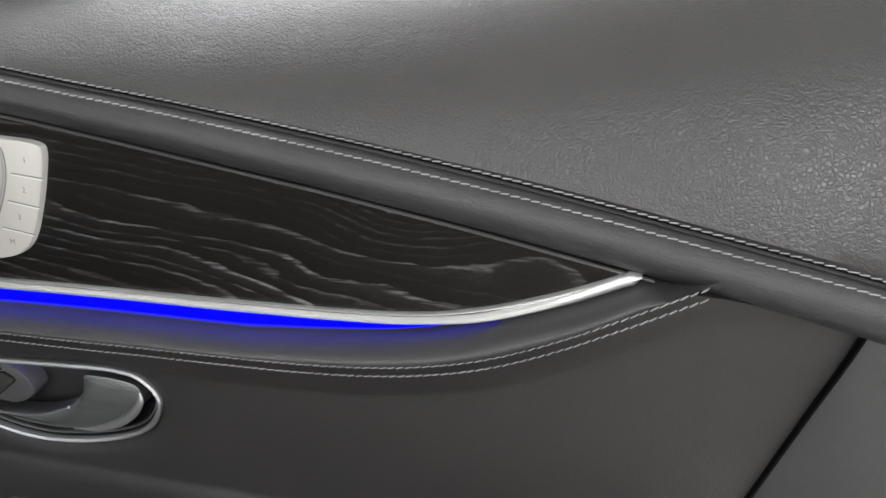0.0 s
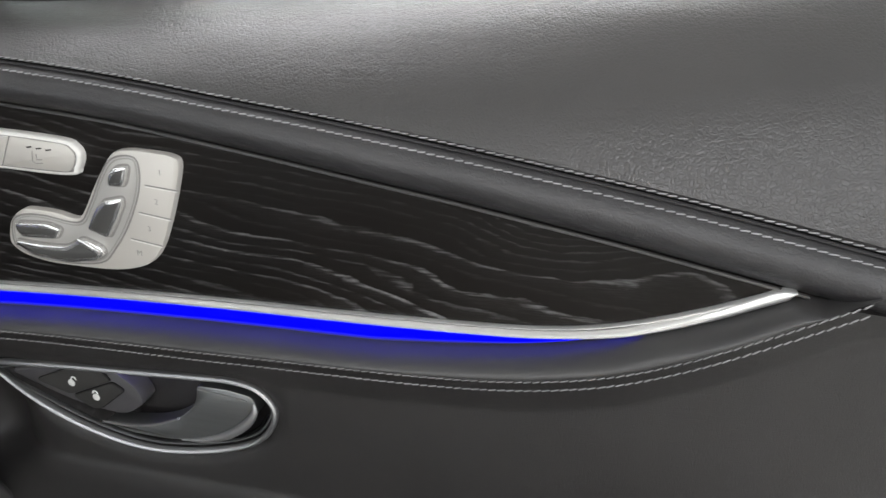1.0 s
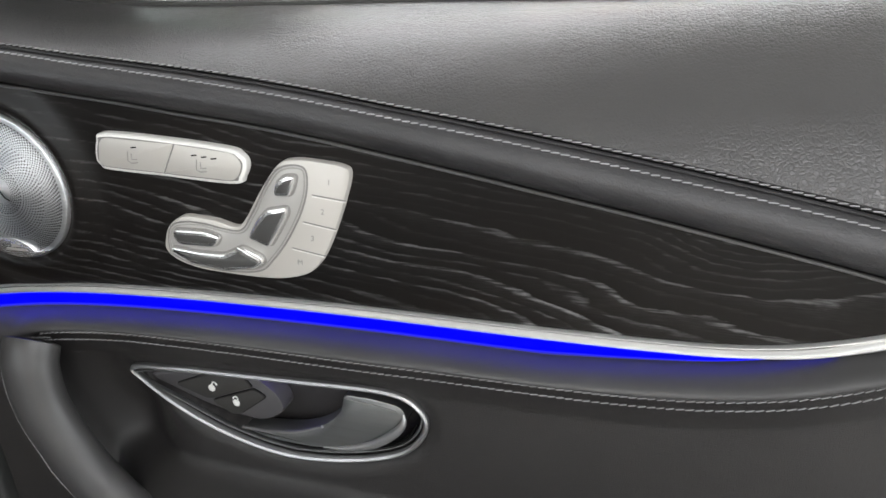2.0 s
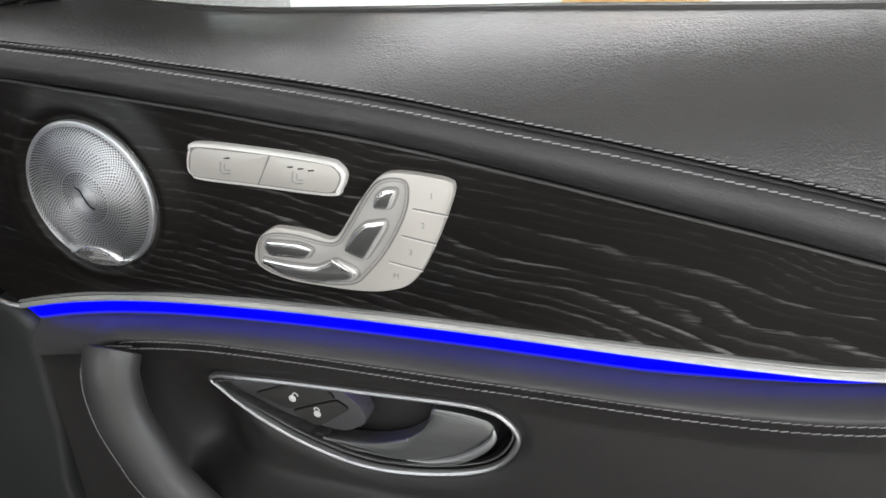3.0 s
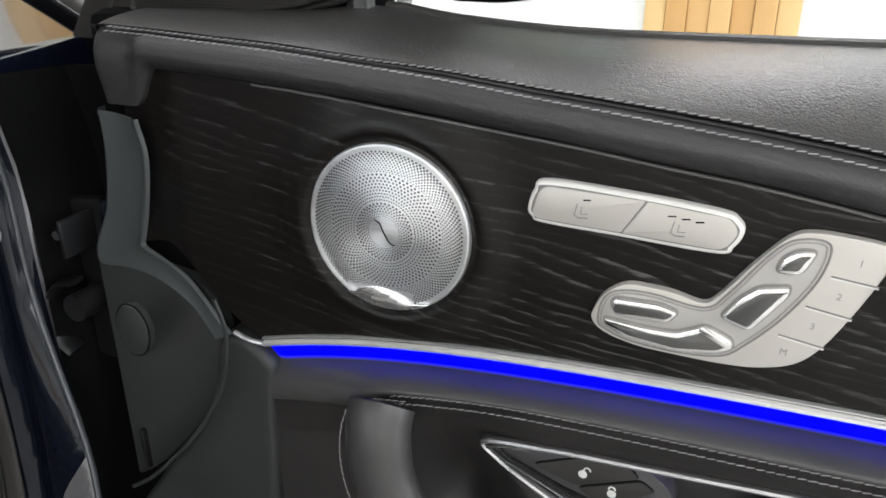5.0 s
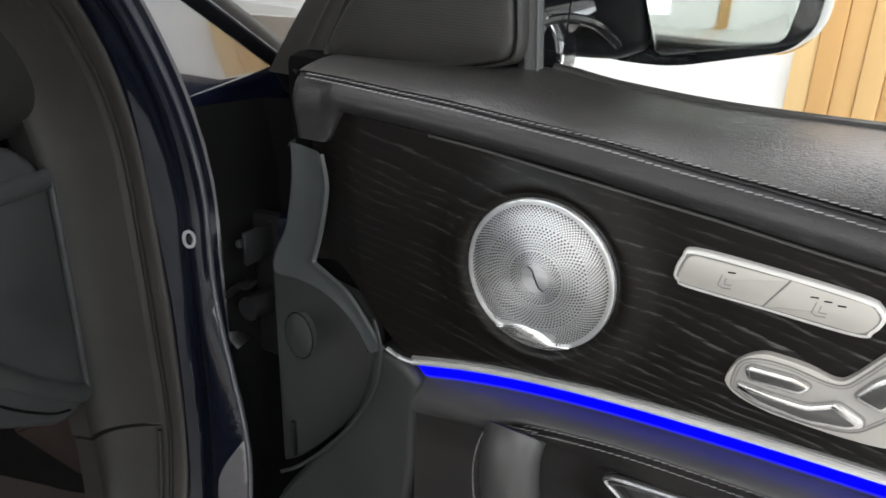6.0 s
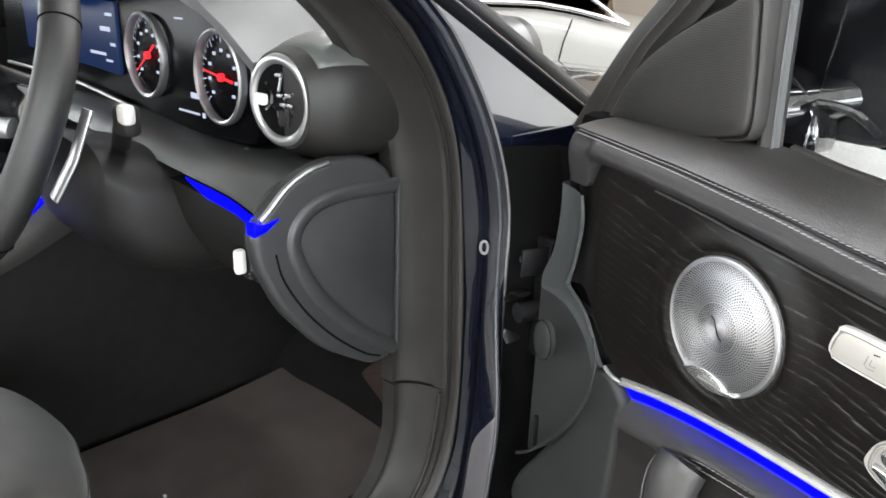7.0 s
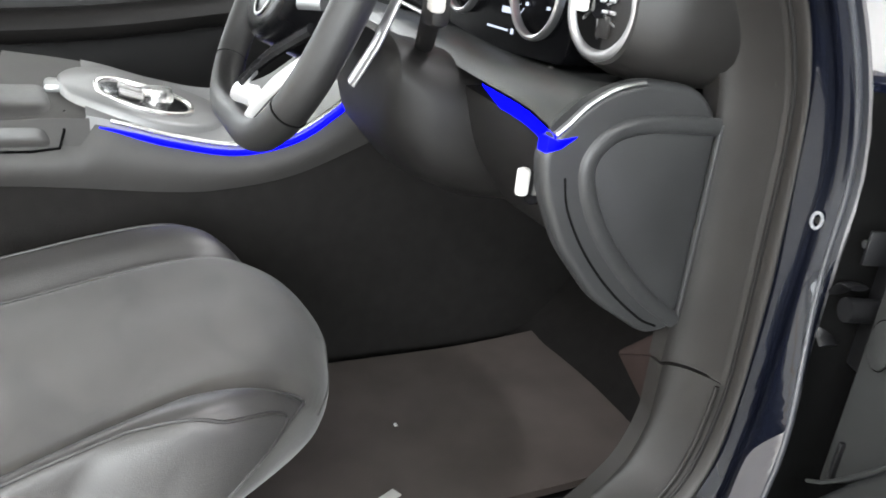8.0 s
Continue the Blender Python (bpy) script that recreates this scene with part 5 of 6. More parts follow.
    # floor pan, firewall, far side, roof: they close the cabin
    bm = bmesh.new()
    box(bm, (-1.07, -0.6, -0.50), (1.40, 2.4, 0.06))
    part("floor_pan", bm, CARPET, body, "black carpeted floor")
    part("firewall", sheet(bmesh.new(), 10, 16, lambda u, v: (mixed(-0.40, -1.75, u), mixed(0.16, 0.42, math.sin(math.pi * v) ** 0.6), mixed(-0.47, 0.24, v)), (0, 0.03, 0)), CARPET, body, "carpeted footwell front")
    rest = rounded([(-0.652, -0.298), (-0.572, -0.220), (-0.500, -0.214), (-0.496, -0.306), (-0.560, -0.352)], 0.012, 4)
    part("footrest", plate(bmesh.new(), rest, 0.195, 0.225, 0.008, BACKMAP, 3), KICK, body, "brownish carpeted footrest")
    # plain roof slab out of view, added to shade the cabin
    bm = bmesh.new()
    box(bm, (-1.07, -0.95, 0.66), (1.30, 1.7, 0.04), 0.01)
    part("roof", bm, PLASTIC, body, "unseen grey roof lining, added to keep the cabin dark")
    bm = bmesh.new()
    box(bm, (-1.78, -0.6, -0.15), (0.05, 2.2, 0.75), 0.01)
    part("far_side", bm, PLASTIC_DARK, body)
    bm = bmesh.new()
    tube(bm, catmull([(-1.74, -1.3, 0.02), (-1.70, -0.9, -0.02), (-1.68, -0.5, 0.00), (-1.70, -0.1, 0.06)], 8), 0.06, 0.035, 12, False, (0, 0, 1))
    part("far_armrest", bm, PLASTIC_DARK, body, "far door armrest")
    part("far_belt_pad", tube(bmesh.new(), catmull([(-1.75, -1.4, 0.20), (-1.73, -0.9, 0.19), (-1.73, -0.4, 0.20), (-1.74, 0.1, 0.22)], 8), 0.05, 0.045, 12, False, (0, 0, 1)), PLASTIC_DARK, body, "far door top pad")
    return body


def build_dashboard():
    dash = thing("dashboard", "dark dashboard with twin round dials and a chrome turbine vent", "dashboard", CAR)
    # D-shaped end panel facing outwards
    outer = rounded([(0.036, 0.110), (0.005, 0.140), (-0.060, 0.146), (-0.105, 0.132), (-0.136, 0.105), (-0.152, 0.085), (-0.147, 0.050), (-0.120, -0.006), (-0.068, -0.066), (0.005, -0.112), (0.040, -0.105)], 0.02, 5)
    end = part("end_panel", plate(bmesh.new(), outer, -0.397, -0.413, 0.008, SIDEMAP, 4), PLASTIC, dash, "grey dashboard end panel")
    inner = catmull([(0.030, 0.104, 0), (-0.036, 0.107, 0), (-0.081, 0.099, 0), (-0.104, 0.073, 0), (-0.095, 0.035, 0), (-0.064, -0.012, 0), (-0.012, -0.063, 0), (0.036, -0.097, 0), (0.036, 0.0, 0)], 6, True)
    bm = bmesh.new()
    broad = catmull([(0.034, 0.104, 0), (-0.036, 0.107, 0), (-0.081, 0.099, 0), (-0.104, 0.073, 0), (-0.095, 0.035, 0), (-0.064, -0.012, 0), (-0.012, -0.063, 0), (0.036, -0.097, 0)], 8)
    tube(bm, [(-0.3972, p.x, p.y) for p in broad], 0.0088, 0.0048, 10, False, (1, 0, 0))
    tube(bm, [(-0.3968, 0.036, 0.106), (-0.3968, 0.037, 0.0), (-0.3968, 0.037, -0.098)], 0.0028, 0.0035, 8, False, (1, 0, 0))
    part("raised_rib", bm, PLASTIC, end, "raised rounded rib")
    part("cover", plate(bmesh.new(), inset([Vector((p.x, p.y)) for p in inner], 0.006), -0.3962, -0.40, 0.001, SIDEMAP), PLASTIC, end, "flat service cover")
    bm = bmesh.new()
    tube(bm, catmull([(-0.3968, -0.1265, 0.060), (-0.3968, -0.118, 0.030), (-0.3968, -0.092, -0.012), (-0.3968, -0.055, -0.053), (-0.3968, -0.012, -0.088), (-0.3968, 0.012, -0.100)], 8), 0.0012, 0.001, 6, False, (1, 0, 0))
    part("panel_seam", bm, VOID, end)
    # pod behind the vent, sweeping to the end of the dashboard
    vc, vr = Vector((-0.462, -0.066, 0.197)), 0.046
    face = Vector((0.10, -1.0, 0.0)).normalized()
    side = Vector((0, 0, 1)).cross(face).normalized()
    up = face.cross(side)
    ring = lambda c, ra, rb, n=40: [c + side * ra * math.cos(2 * math.pi * i / n) + up * rb * math.sin(2 * math.pi * i / n) for i in range(n)]
    bm = bmesh.new()
    rings = []
    pod_rings = ((-0.069, -0.462, 0.049, 0.049), (-0.060, -0.461, 0.053, 0.053), (-0.045, -0.457, 0.060, 0.060), (-0.022, -0.456, 0.064, 0.065), (0.01, -0.456, 0.065, 0.067), (0.036, -0.456, 0.064, 0.067), (0.07, -0.458, 0.063, 0.068), (0.14, -0.460, 0.062, 0.072), (0.30, -0.462, 0.06, 0.078))
    for f, c, a, b in pod_rings:
        rings.append([(c + a * abs(math.cos(q)) ** 0.85 * (1 if math.cos(q) > 0 else -1), f, 0.197 + b * abs(math.sin(q)) ** 0.85 * (1 if math.sin(q) > 0 else -1)) for q in [2 * math.pi * i / 40 for i in range(40)]])
    loft(bm, rings)
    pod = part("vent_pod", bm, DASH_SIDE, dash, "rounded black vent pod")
    # the pod's lit top, laid over it as a lighter sheet
    def cap(u, v):
        f = mixed(-0.056, 0.28, v)
        c, a, b = (float(np.interp(f, [q[0] for q in pod_rings], [q[k] for q in pod_rings])) for k in (1, 2, 3))
        q = radians(mixed(38 - 14 * min(1, v * 3), 150, u))
        lift = 0.0022 * min(1, u * 12, v * 12)
        return (c + (a + lift) * abs(math.cos(q)) ** 0.85 * (1 if math.cos(q) > 0 else -1), f, 0.197 + (b + lift) * math.sin(q) ** 0.85)
    part("pod_cap", sheet(bmesh.new(), 30, 30, cap, (0, 0, -0.003)), DASH_CAP, dash, "dashboard top over the vent, lightened to look lit", 70)
    vent = thing_part("air_vent", dash, "round turbine air vent with satin chrome ring")
    bm = bmesh.new()
    tube(bm, ring(vc + face * 0.002, vr - 0.004, vr - 0.004), 0.0058, 0.006, 10, True, face)
    part("ring", bm, RIM_METAL, vent, "satin chrome ring")
    bm = bmesh.new()
    tube(bm, ring(vc - face * 0.006, vr + 0.002, vr + 0.002), 0.003, 0.004, 8, True, face)
    part("outer_ring", bm, GLOSS_BLACK, vent)
    bm = bmesh.new()
    loft(bm, [ring(vc + face * 0.002, vr - 0.008, vr - 0.008), ring(vc + face * 0.0035, vr - 0.0055, vr - 0.0055)])
    part("throat", bm, VOID, vent)
    bm = bmesh.new()
    tube(bm, [vc + face * 0.002, vc + face * 0.009], 0.010, 0.010, 20, False, (0, 0, 1))
    for k in range(6):
        a = k * math.pi / 3 + 0.3
        d = side * math.cos(a) + up * math.sin(a)
        e = face.cross(d)
        tube(bm, [vc + face * 0.0075 + d * 0.010, vc + face * 0.004 + d * 0.024 + e * 0.003, vc - face * 0.002 + d * 0.039 + e * 0.009], 0.0022, 0.0012, 6, False, face)
    part("turbine", bm, GLOSS_BLACK, vent, "gloss black turbine vanes")
    for sx, sz in ((0.004, 0.006), (0.016, 0.007), (0.008, -0.003), (0.018, -0.003), (0.002, 0.026)):
        part("vane_tip", box(bmesh.new(), vc + face * 0.008 + side * sx + up * sz, (0.008, 0.003, 0.0035), 0.001), RIM_METAL, vent, "bright vane tip")
    part("vane_hub", box(bmesh.new(), vc + face * 0.005 + side * 0.006 - up * 0.016, (0.018, 0.004, 0.020), 0.002), DASH_SIDE, vent, "brownish inner vane block")
    bm = bmesh.new()
    box(bm, vc + face * 0.012 - side * 0.020, (0.016, 0.008, 0.012), 0.003)
    part("tab", bm, SILVER_PALE, vent, "bright adjusting tab")
    # instrument panel
    bm = bmesh.new()
    plate(bm, rounded([(-0.545, 0.130), (-0.530, 0.20), (-0.545, 0.262), (-0.70, 0.288), (-0.86, 0.283), (-1.30, 0.29), (-1.32, 0.150), (-0.86, 0.142), (-0.70, 0.124)], 0.015, 4), -0.0470, 0.03, 0.004, BACKMAP)
    cluster = part("instrument_panel", bm, DIAL_BLACK, dash, "gloss black instrument panel")
    bm = bmesh.new()
    tube(bm, catmull([(-0.556, -0.0530, 0.126), (-0.57, -0.0530, 0.123), (-0.68, -0.0530, 0.120), (-0.82, -0.0530, 0.134), (-1.05, -0.0530, 0.150), (-1.3, -0.0530, 0.15)], 8), 0.003, 0.003, 8, False, (0, 0, 1))
    part("lower_trim", bm, CHROME_DARK, dash, "thin chrome line under the dials")
    for cx, cz, needle in ((-0.601, 0.203, 172), (-0.778, 0.211, 215)):
        dial = thing_part("dial", cluster, "round dial with white marks and a red needle")
        bm = bmesh.new()
        tube(bm, [(cx + 0.048 * math.cos(a), -0.0550, cz + 0.052 * math.sin(a)) for a in [2 * math.pi * i / 48 for i in range(48)]], 0.0036, 0.006, 8, True, (0, 1, 0))
        part("dial_ring", bm, RIM_METAL, dial, "chrome dial ring")
        bm = bmesh.new()
        for k in range(25):
            a = radians(-40 + 260 * k / 24)
            big = k % 3 == 0
            c0, c1 = (0.036 if big else 0.040), 0.0445
            tube(bm, [(cx + c0 * math.cos(a), -0.0515, cz + c0 * 1.08 * math.sin(a)), (cx + c1 * math.cos(a), -0.0515, cz + c1 * 1.08 * math.sin(a))], 0.0007 if big else 0.0004, 0.0003, 4)
        for k in range(9):
            a = radians(-40 + 260 * k / 8)
            box(bm, (cx + 0.0285 * math.cos(a), -0.0515, cz + 0.0305 * math.sin(a)), (0.006, 0.0005, 0.0036))
        part("dial_marks", bm, DIAL_LIT, dial, "lit white scale marks")
        bm = bmesh.new()
        a = radians(needle)
        tube(bm, [(cx - 0.024 * math.cos(a), -0.0535, cz - 0.024 * math.sin(a)), (cx + 0.040 * math.cos(a), -0.0535, cz + 0.040 * math.sin(a))], 0.0016, 0.001, 6, False, (0, 1, 0), lambda t: 1.2 - 0.8 * t)
        tube(bm, [(cx, -0.0510, cz), (cx, -0.0560, cz)], 0.0048, 0.0048, 12, False, (1, 0, 0))
        part("needle", bm, RED, dial, "red needle")
    bm = bmesh.new()
    plate(bm, rounded([(-0.865, 0.175), (-1.20, 0.185), (-1.20, 0.28), (-0.865, 0.272)], 0.004, 3), -0.0515, -0.02, 0.001, BACKMAP)
    screen = part("screen", bm, SCREEN, cluster, "dark blue lit display")
    for x, z, w, h in ((-0.885, 0.255, 0.02, 0.004), (-0.90, 0.235, 0.03, 0.006), (-0.88, 0.215, 0.015, 0.004), (-0.93, 0.20, 0.05, 0.004), (-0.895, 0.192, 0.02, 0.003)):
        part("display_bar", box(bmesh.new(), (x, -0.0518, z), (w, 0.0006, h)), DIAL_LIT, screen)
    for x, z, w, h in ((-0.672, 0.172, 0.022, 0.007), (-0.69, 0.150, 0.050, 0.0025), (-0.655, 0.150, 0.006, 0.006), (-0.70, 0.262, 0.02, 0.002), (-0.545, 0.21, 0.003, 0.05)):
        part("display_bar", box(bmesh.new(), (x, -0.0478, z), (w, 0.0006, h)), DIAL_LIT, cluster)
    # hood over the dials and dashboard top
    part("hood", sheet(bmesh.new(), 24, 12, lambda u, v: (mixed(-0.50, -1.72, u), mixed(-0.075, 0.40, v), 0.276 + 0.030 * math.sin(math.pi * min(1, u * 2.6)) + 0.02 * math.sin(math.pi * v) - 0.045 * (1 - min(1, u / 0.15)) ** 2), (0, 0, -0.012)), DASH_TOP, dash, "stitched leather dashboard top")
    for k in range(6):
        box_at = cap(0.30 + 0.035 * k, 0.17 + 0.02 * k)
        part("demister_slot", box(bmesh.new(), (box_at[0], box_at[1], box_at[2]), (0.040, 0.0045, 0.006), 0.001), VOID, dash)
    # padded middle band under the dials
    def band(u, v):
        r = mixed(-0.412, -1.02, u)
        z1 = 0.132 - 0.010 * math.sin(math.pi * min(1, u * 1.6))
        z0 = line_led(r) + 0.006
        return (r, mixed(-0.030, -0.140, v) - 0.022 * math.sin(math.pi * v), mixed(z1, z0, v) + 0.012 * math.sin(math.pi * v))
    line_led = line((-1.02, 0.128), (-0.70, 0.118), (-0.54, 0.1090), (-0.457, 0.1040), (-0.417, 0.0965), (-0.394, 0.0920), (-0.38, 0.088))
    part("middle_band", sheet(bmesh.new(), 40, 14, band, (0, 0.05, 0)), DASH_TOP, dash, "padded leather band")
    def led(u, v):
        r = mixed(-0.538, -0.398, u)
        return (r, -0.1415 + 0.001 * v, line_led(r) + 0.004 - 0.013 * v * min(1, 0.15 + u * 3))
    part("light_guide", sheet(bmesh.new(), 24, 3, led), LED_DIM, dash, "glowing blue ambient light strip")
    bm = bmesh.new()
    plate(bm, [Vector(p) for p in ((-0.150, 0.097), (-0.140, 0.0935), (-0.121, 0.0965), (-0.136, 0.0865), (-0.150, 0.083))], -0.3955, -0.41, 0.0005, SIDEMAP)
    part("light_guide", bm, LED_DIM, dash, "blue light strip's end")
    bm = bmesh.new()
    tube(bm, catmull([(-0.399, -0.1415, 0.0975), (-0.398, -0.131, 0.107), (-0.397, -0.112, 0.125), (-0.397, -0.086, 0.138), (-0.398, -0.06, 0.1425)], 8), 0.0032, 0.0032, 8, False, (1, 0, 0))
    part("end_strip", bm, SATIN, dash, "satin grey strip round the end panel")
    # knee panel with the light switch
    def knee(u, v):
        r = mixed(-0.408, -1.02, u)
        z1 = line_led(r) - 0.009
        return (r, -0.138 + 0.20 * v ** 2.2, mixed(z1, -0.10, v))
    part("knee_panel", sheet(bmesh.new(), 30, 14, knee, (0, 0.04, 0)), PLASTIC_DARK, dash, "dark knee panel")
    knob = part("light_switch", tube_new((-0.441, -0.112, 0.042), (-0.441, -0.132, 0.042), 0.020, 0.020), GLOSS_BLACK, dash, "rotary light switch")
    bm = bmesh.new()
    box(bm, (-0.443, -0.139, 0.043), (0.0105, 0.012, 0.027), 0.004)
    part("switch_grip", bm, SILVER_PALE, knob, "bright switch grip")
    return dash


def tube_new(a, b, ra, rb, seg=20, up=(0, 0, 1)):
    return tube(bmesh.new(), [a, b], ra, rb, seg, False, up)


def build_wheel():
    wheel = thing("steering_wheel", "black leather steering wheel with silver spokes and paddles", "steering wheel", CAR @ pose(-0.71, -0.278, 0.180, -24, 0, 0))
    bm = bmesh.new()
    tube(bm, [(0.174 * math.cos(a) * (1 + (0.05 * math.sin(2 * a) ** 2 if math.sin(a) < 0 else 0)), 0, 0.174 * math.sin(a) * (1 + (0.05 * math.sin(2 * a) ** 2 - 0.09 * math.sin(a) ** 8 if math.sin(a) < 0 else 0))) for a in [2 * math.pi * i / 72 for i in range(72)]], 0.0165, 0.0185, 16, True, (0, 1, 0))
    part("rim", bm, LEATHER_WHEEL, wheel, "thick perforated leather rim")
    for a in (radians(-38), radians(218), radians(34), radians(146)):
        c = Vector((0.174 * math.cos(a), 0, 0.174 * math.sin(a))) * (1.05 if math.sin(a) < 0 else 1)
        d, e = Vector((math.cos(a), 0, math.sin(a))), Vector((0, 1, 0))
        part("rim_joint", tube(bmesh.new(), [c + d * 0.0166 * math.cos(q) + e * 0.0186 * math.sin(q) for q in [2 * math.pi * i / 24 for i in range(24)]], 0.0009, 0.0009, 6, True, (-math.sin(a), 0, math.cos(a))), VOID, wheel)
    bm = bmesh.new()
    plate(bm, rounded([(-0.075, 0.045), (0.075, 0.045), (0.085, 0.0), (0.05, -0.06), (0.0, -0.075), (-0.05, -0.06), (-0.085, 0.0)], 0.03, 5), -0.03, 0.03, 0.015, BACKMAP, 4)
    part("hub", bm, DIAL_BLACK, wheel, "black airbag cover")
    for sx in (-1, 1):
        bm = bmesh.new()
        tube(bm, [(sx * 0.07, 0.0, 0.01), (sx * 0.12, 0.004, 0.012), (sx * 0.168, 0.004, 0.01)], 0.022, 0.009, 12, False, (0, 1, 0))
        part("spoke", bm, GLOSS_BLACK, wheel, "spoke with silver keys")
        bm = bmesh.new()
        tube(bm, [(sx * 0.100, -0.020, -0.016), (sx * 0.148, -0.014, -0.008)], 0.010, 0.005, 10, False, (0, 1, 0))
        part("spoke_keys", bm, SATIN, wheel, "silver multifunction keys")
        bm = bmesh.new()
        tube(bm, [(sx * 0.150, 0.040, -0.062), (sx * 0.164, 0.040, -0.02), (sx * 0.166, 0.038, 0.03)], 0.0095, 0.004, 12, False, (0, 1, 0))
        part("shift_paddle", bm, RIM_METAL, wheel, "silver shift paddle")
    bm = bmesh.new()
    tube(bm, catmull([(0.040, -0.004, -0.150), (0.075, -0.008, -0.122), (0.115, -0.012, -0.094), (0.160, -0.012, -0.062)], 6), 0.013, 0.005, 10, False, (0, 1, 0), lambda t: 0.45 + 0.55 * math.sin(math.pi * min(1, 0.2 + 0.75 * t)))
    part("lower_spoke", bm, STRIP, wheel, "silver blade of the lower spoke")
    bm = bmesh.new()
    tube(bm, [(-0.045, -0.004, -0.136), (0.000, -0.010, -0.130), (0.050, -0.008, -0.122)], 0.011, 0.005, 10, False, (0, 1, 0))
    part("lower_spoke", bm, STRIP, wheel, "silver blade of the lower spoke")
    bm = bmesh.new()
    tube(bm, catmull([(0.030, -0.020, -0.115), (0.085, -0.022, -0.078), (0.155, -0.016, -0.036)], 6), 0.006, 0.006, 8, False, (0, 1, 0))
    part("spoke_strut", bm, GLOSS_BLACK, wheel, "gloss black strut")
    bm = bmesh.new()
    tube(bm, [(0.010 + 0.026 * math.cos(a), -0.031, -0.022 + 0.026 * math.sin(a)) for a in [2 * math.pi * i / 32 for i in range(32)]], 0.0018, 0.0015, 8, True, (0, 1, 0))
    part("badge_ring", bm, SATIN, wheel, "plain satin badge ring")
    return wheel


def build_column():
    col = thing("steering_column", "black steering column shroud with silver stalks", "steering column", CAR)
    bm = bmesh.new()
    rings = []
    for f, rx, rz, zc in ((-0.215, 0.085, 0.045, 0.100), (-0.205, 0.105, 0.060, 0.088), (-0.17, 0.122, 0.072, 0.062), (-0.11, 0.125, 0.080, 0.045), (-0.04, 0.12, 0.08, 0.035), (0.05, 0.11, 0.08, 0.03)):
        rings.append([(-0.69 + rx * abs(math.cos(a)) ** 0.6 * (1 if math.cos(a) > 0 else -1), f, zc + rz * abs(math.sin(a)) ** 0.75 * (1 if math.sin(a) > 0 else -1)) for a in [2 * math.pi * i / 40 for i in range(40)]])
    loft(bm, rings)
    part("shroud", bm, PLASTIC_DARK, col, "rounded black shroud")
    bm = bmesh.new()
    tube(bm, [(-0.62, -0.17, 0.135), (-0.54, -0.20, 0.176)], 0.010, 0.008, 10, False, (0, 0, 1))
    part("stalk", bm, PLASTIC_DARK, col)
    bm = bmesh.new()
    box(bm, (-0.524, -0.204, 0.187), (0.019, 0.014, 0.021), 0.0055)
    part("stalk_end", bm, SILVER, col, "bright stalk end")
    part("stalk_collar", box(bmesh.new(), (-0.533, -0.200, 0.180), (0.030, 0.020, 0.032), 0.007), PLASTIC_DARK, col, "black stalk collar")
    return col


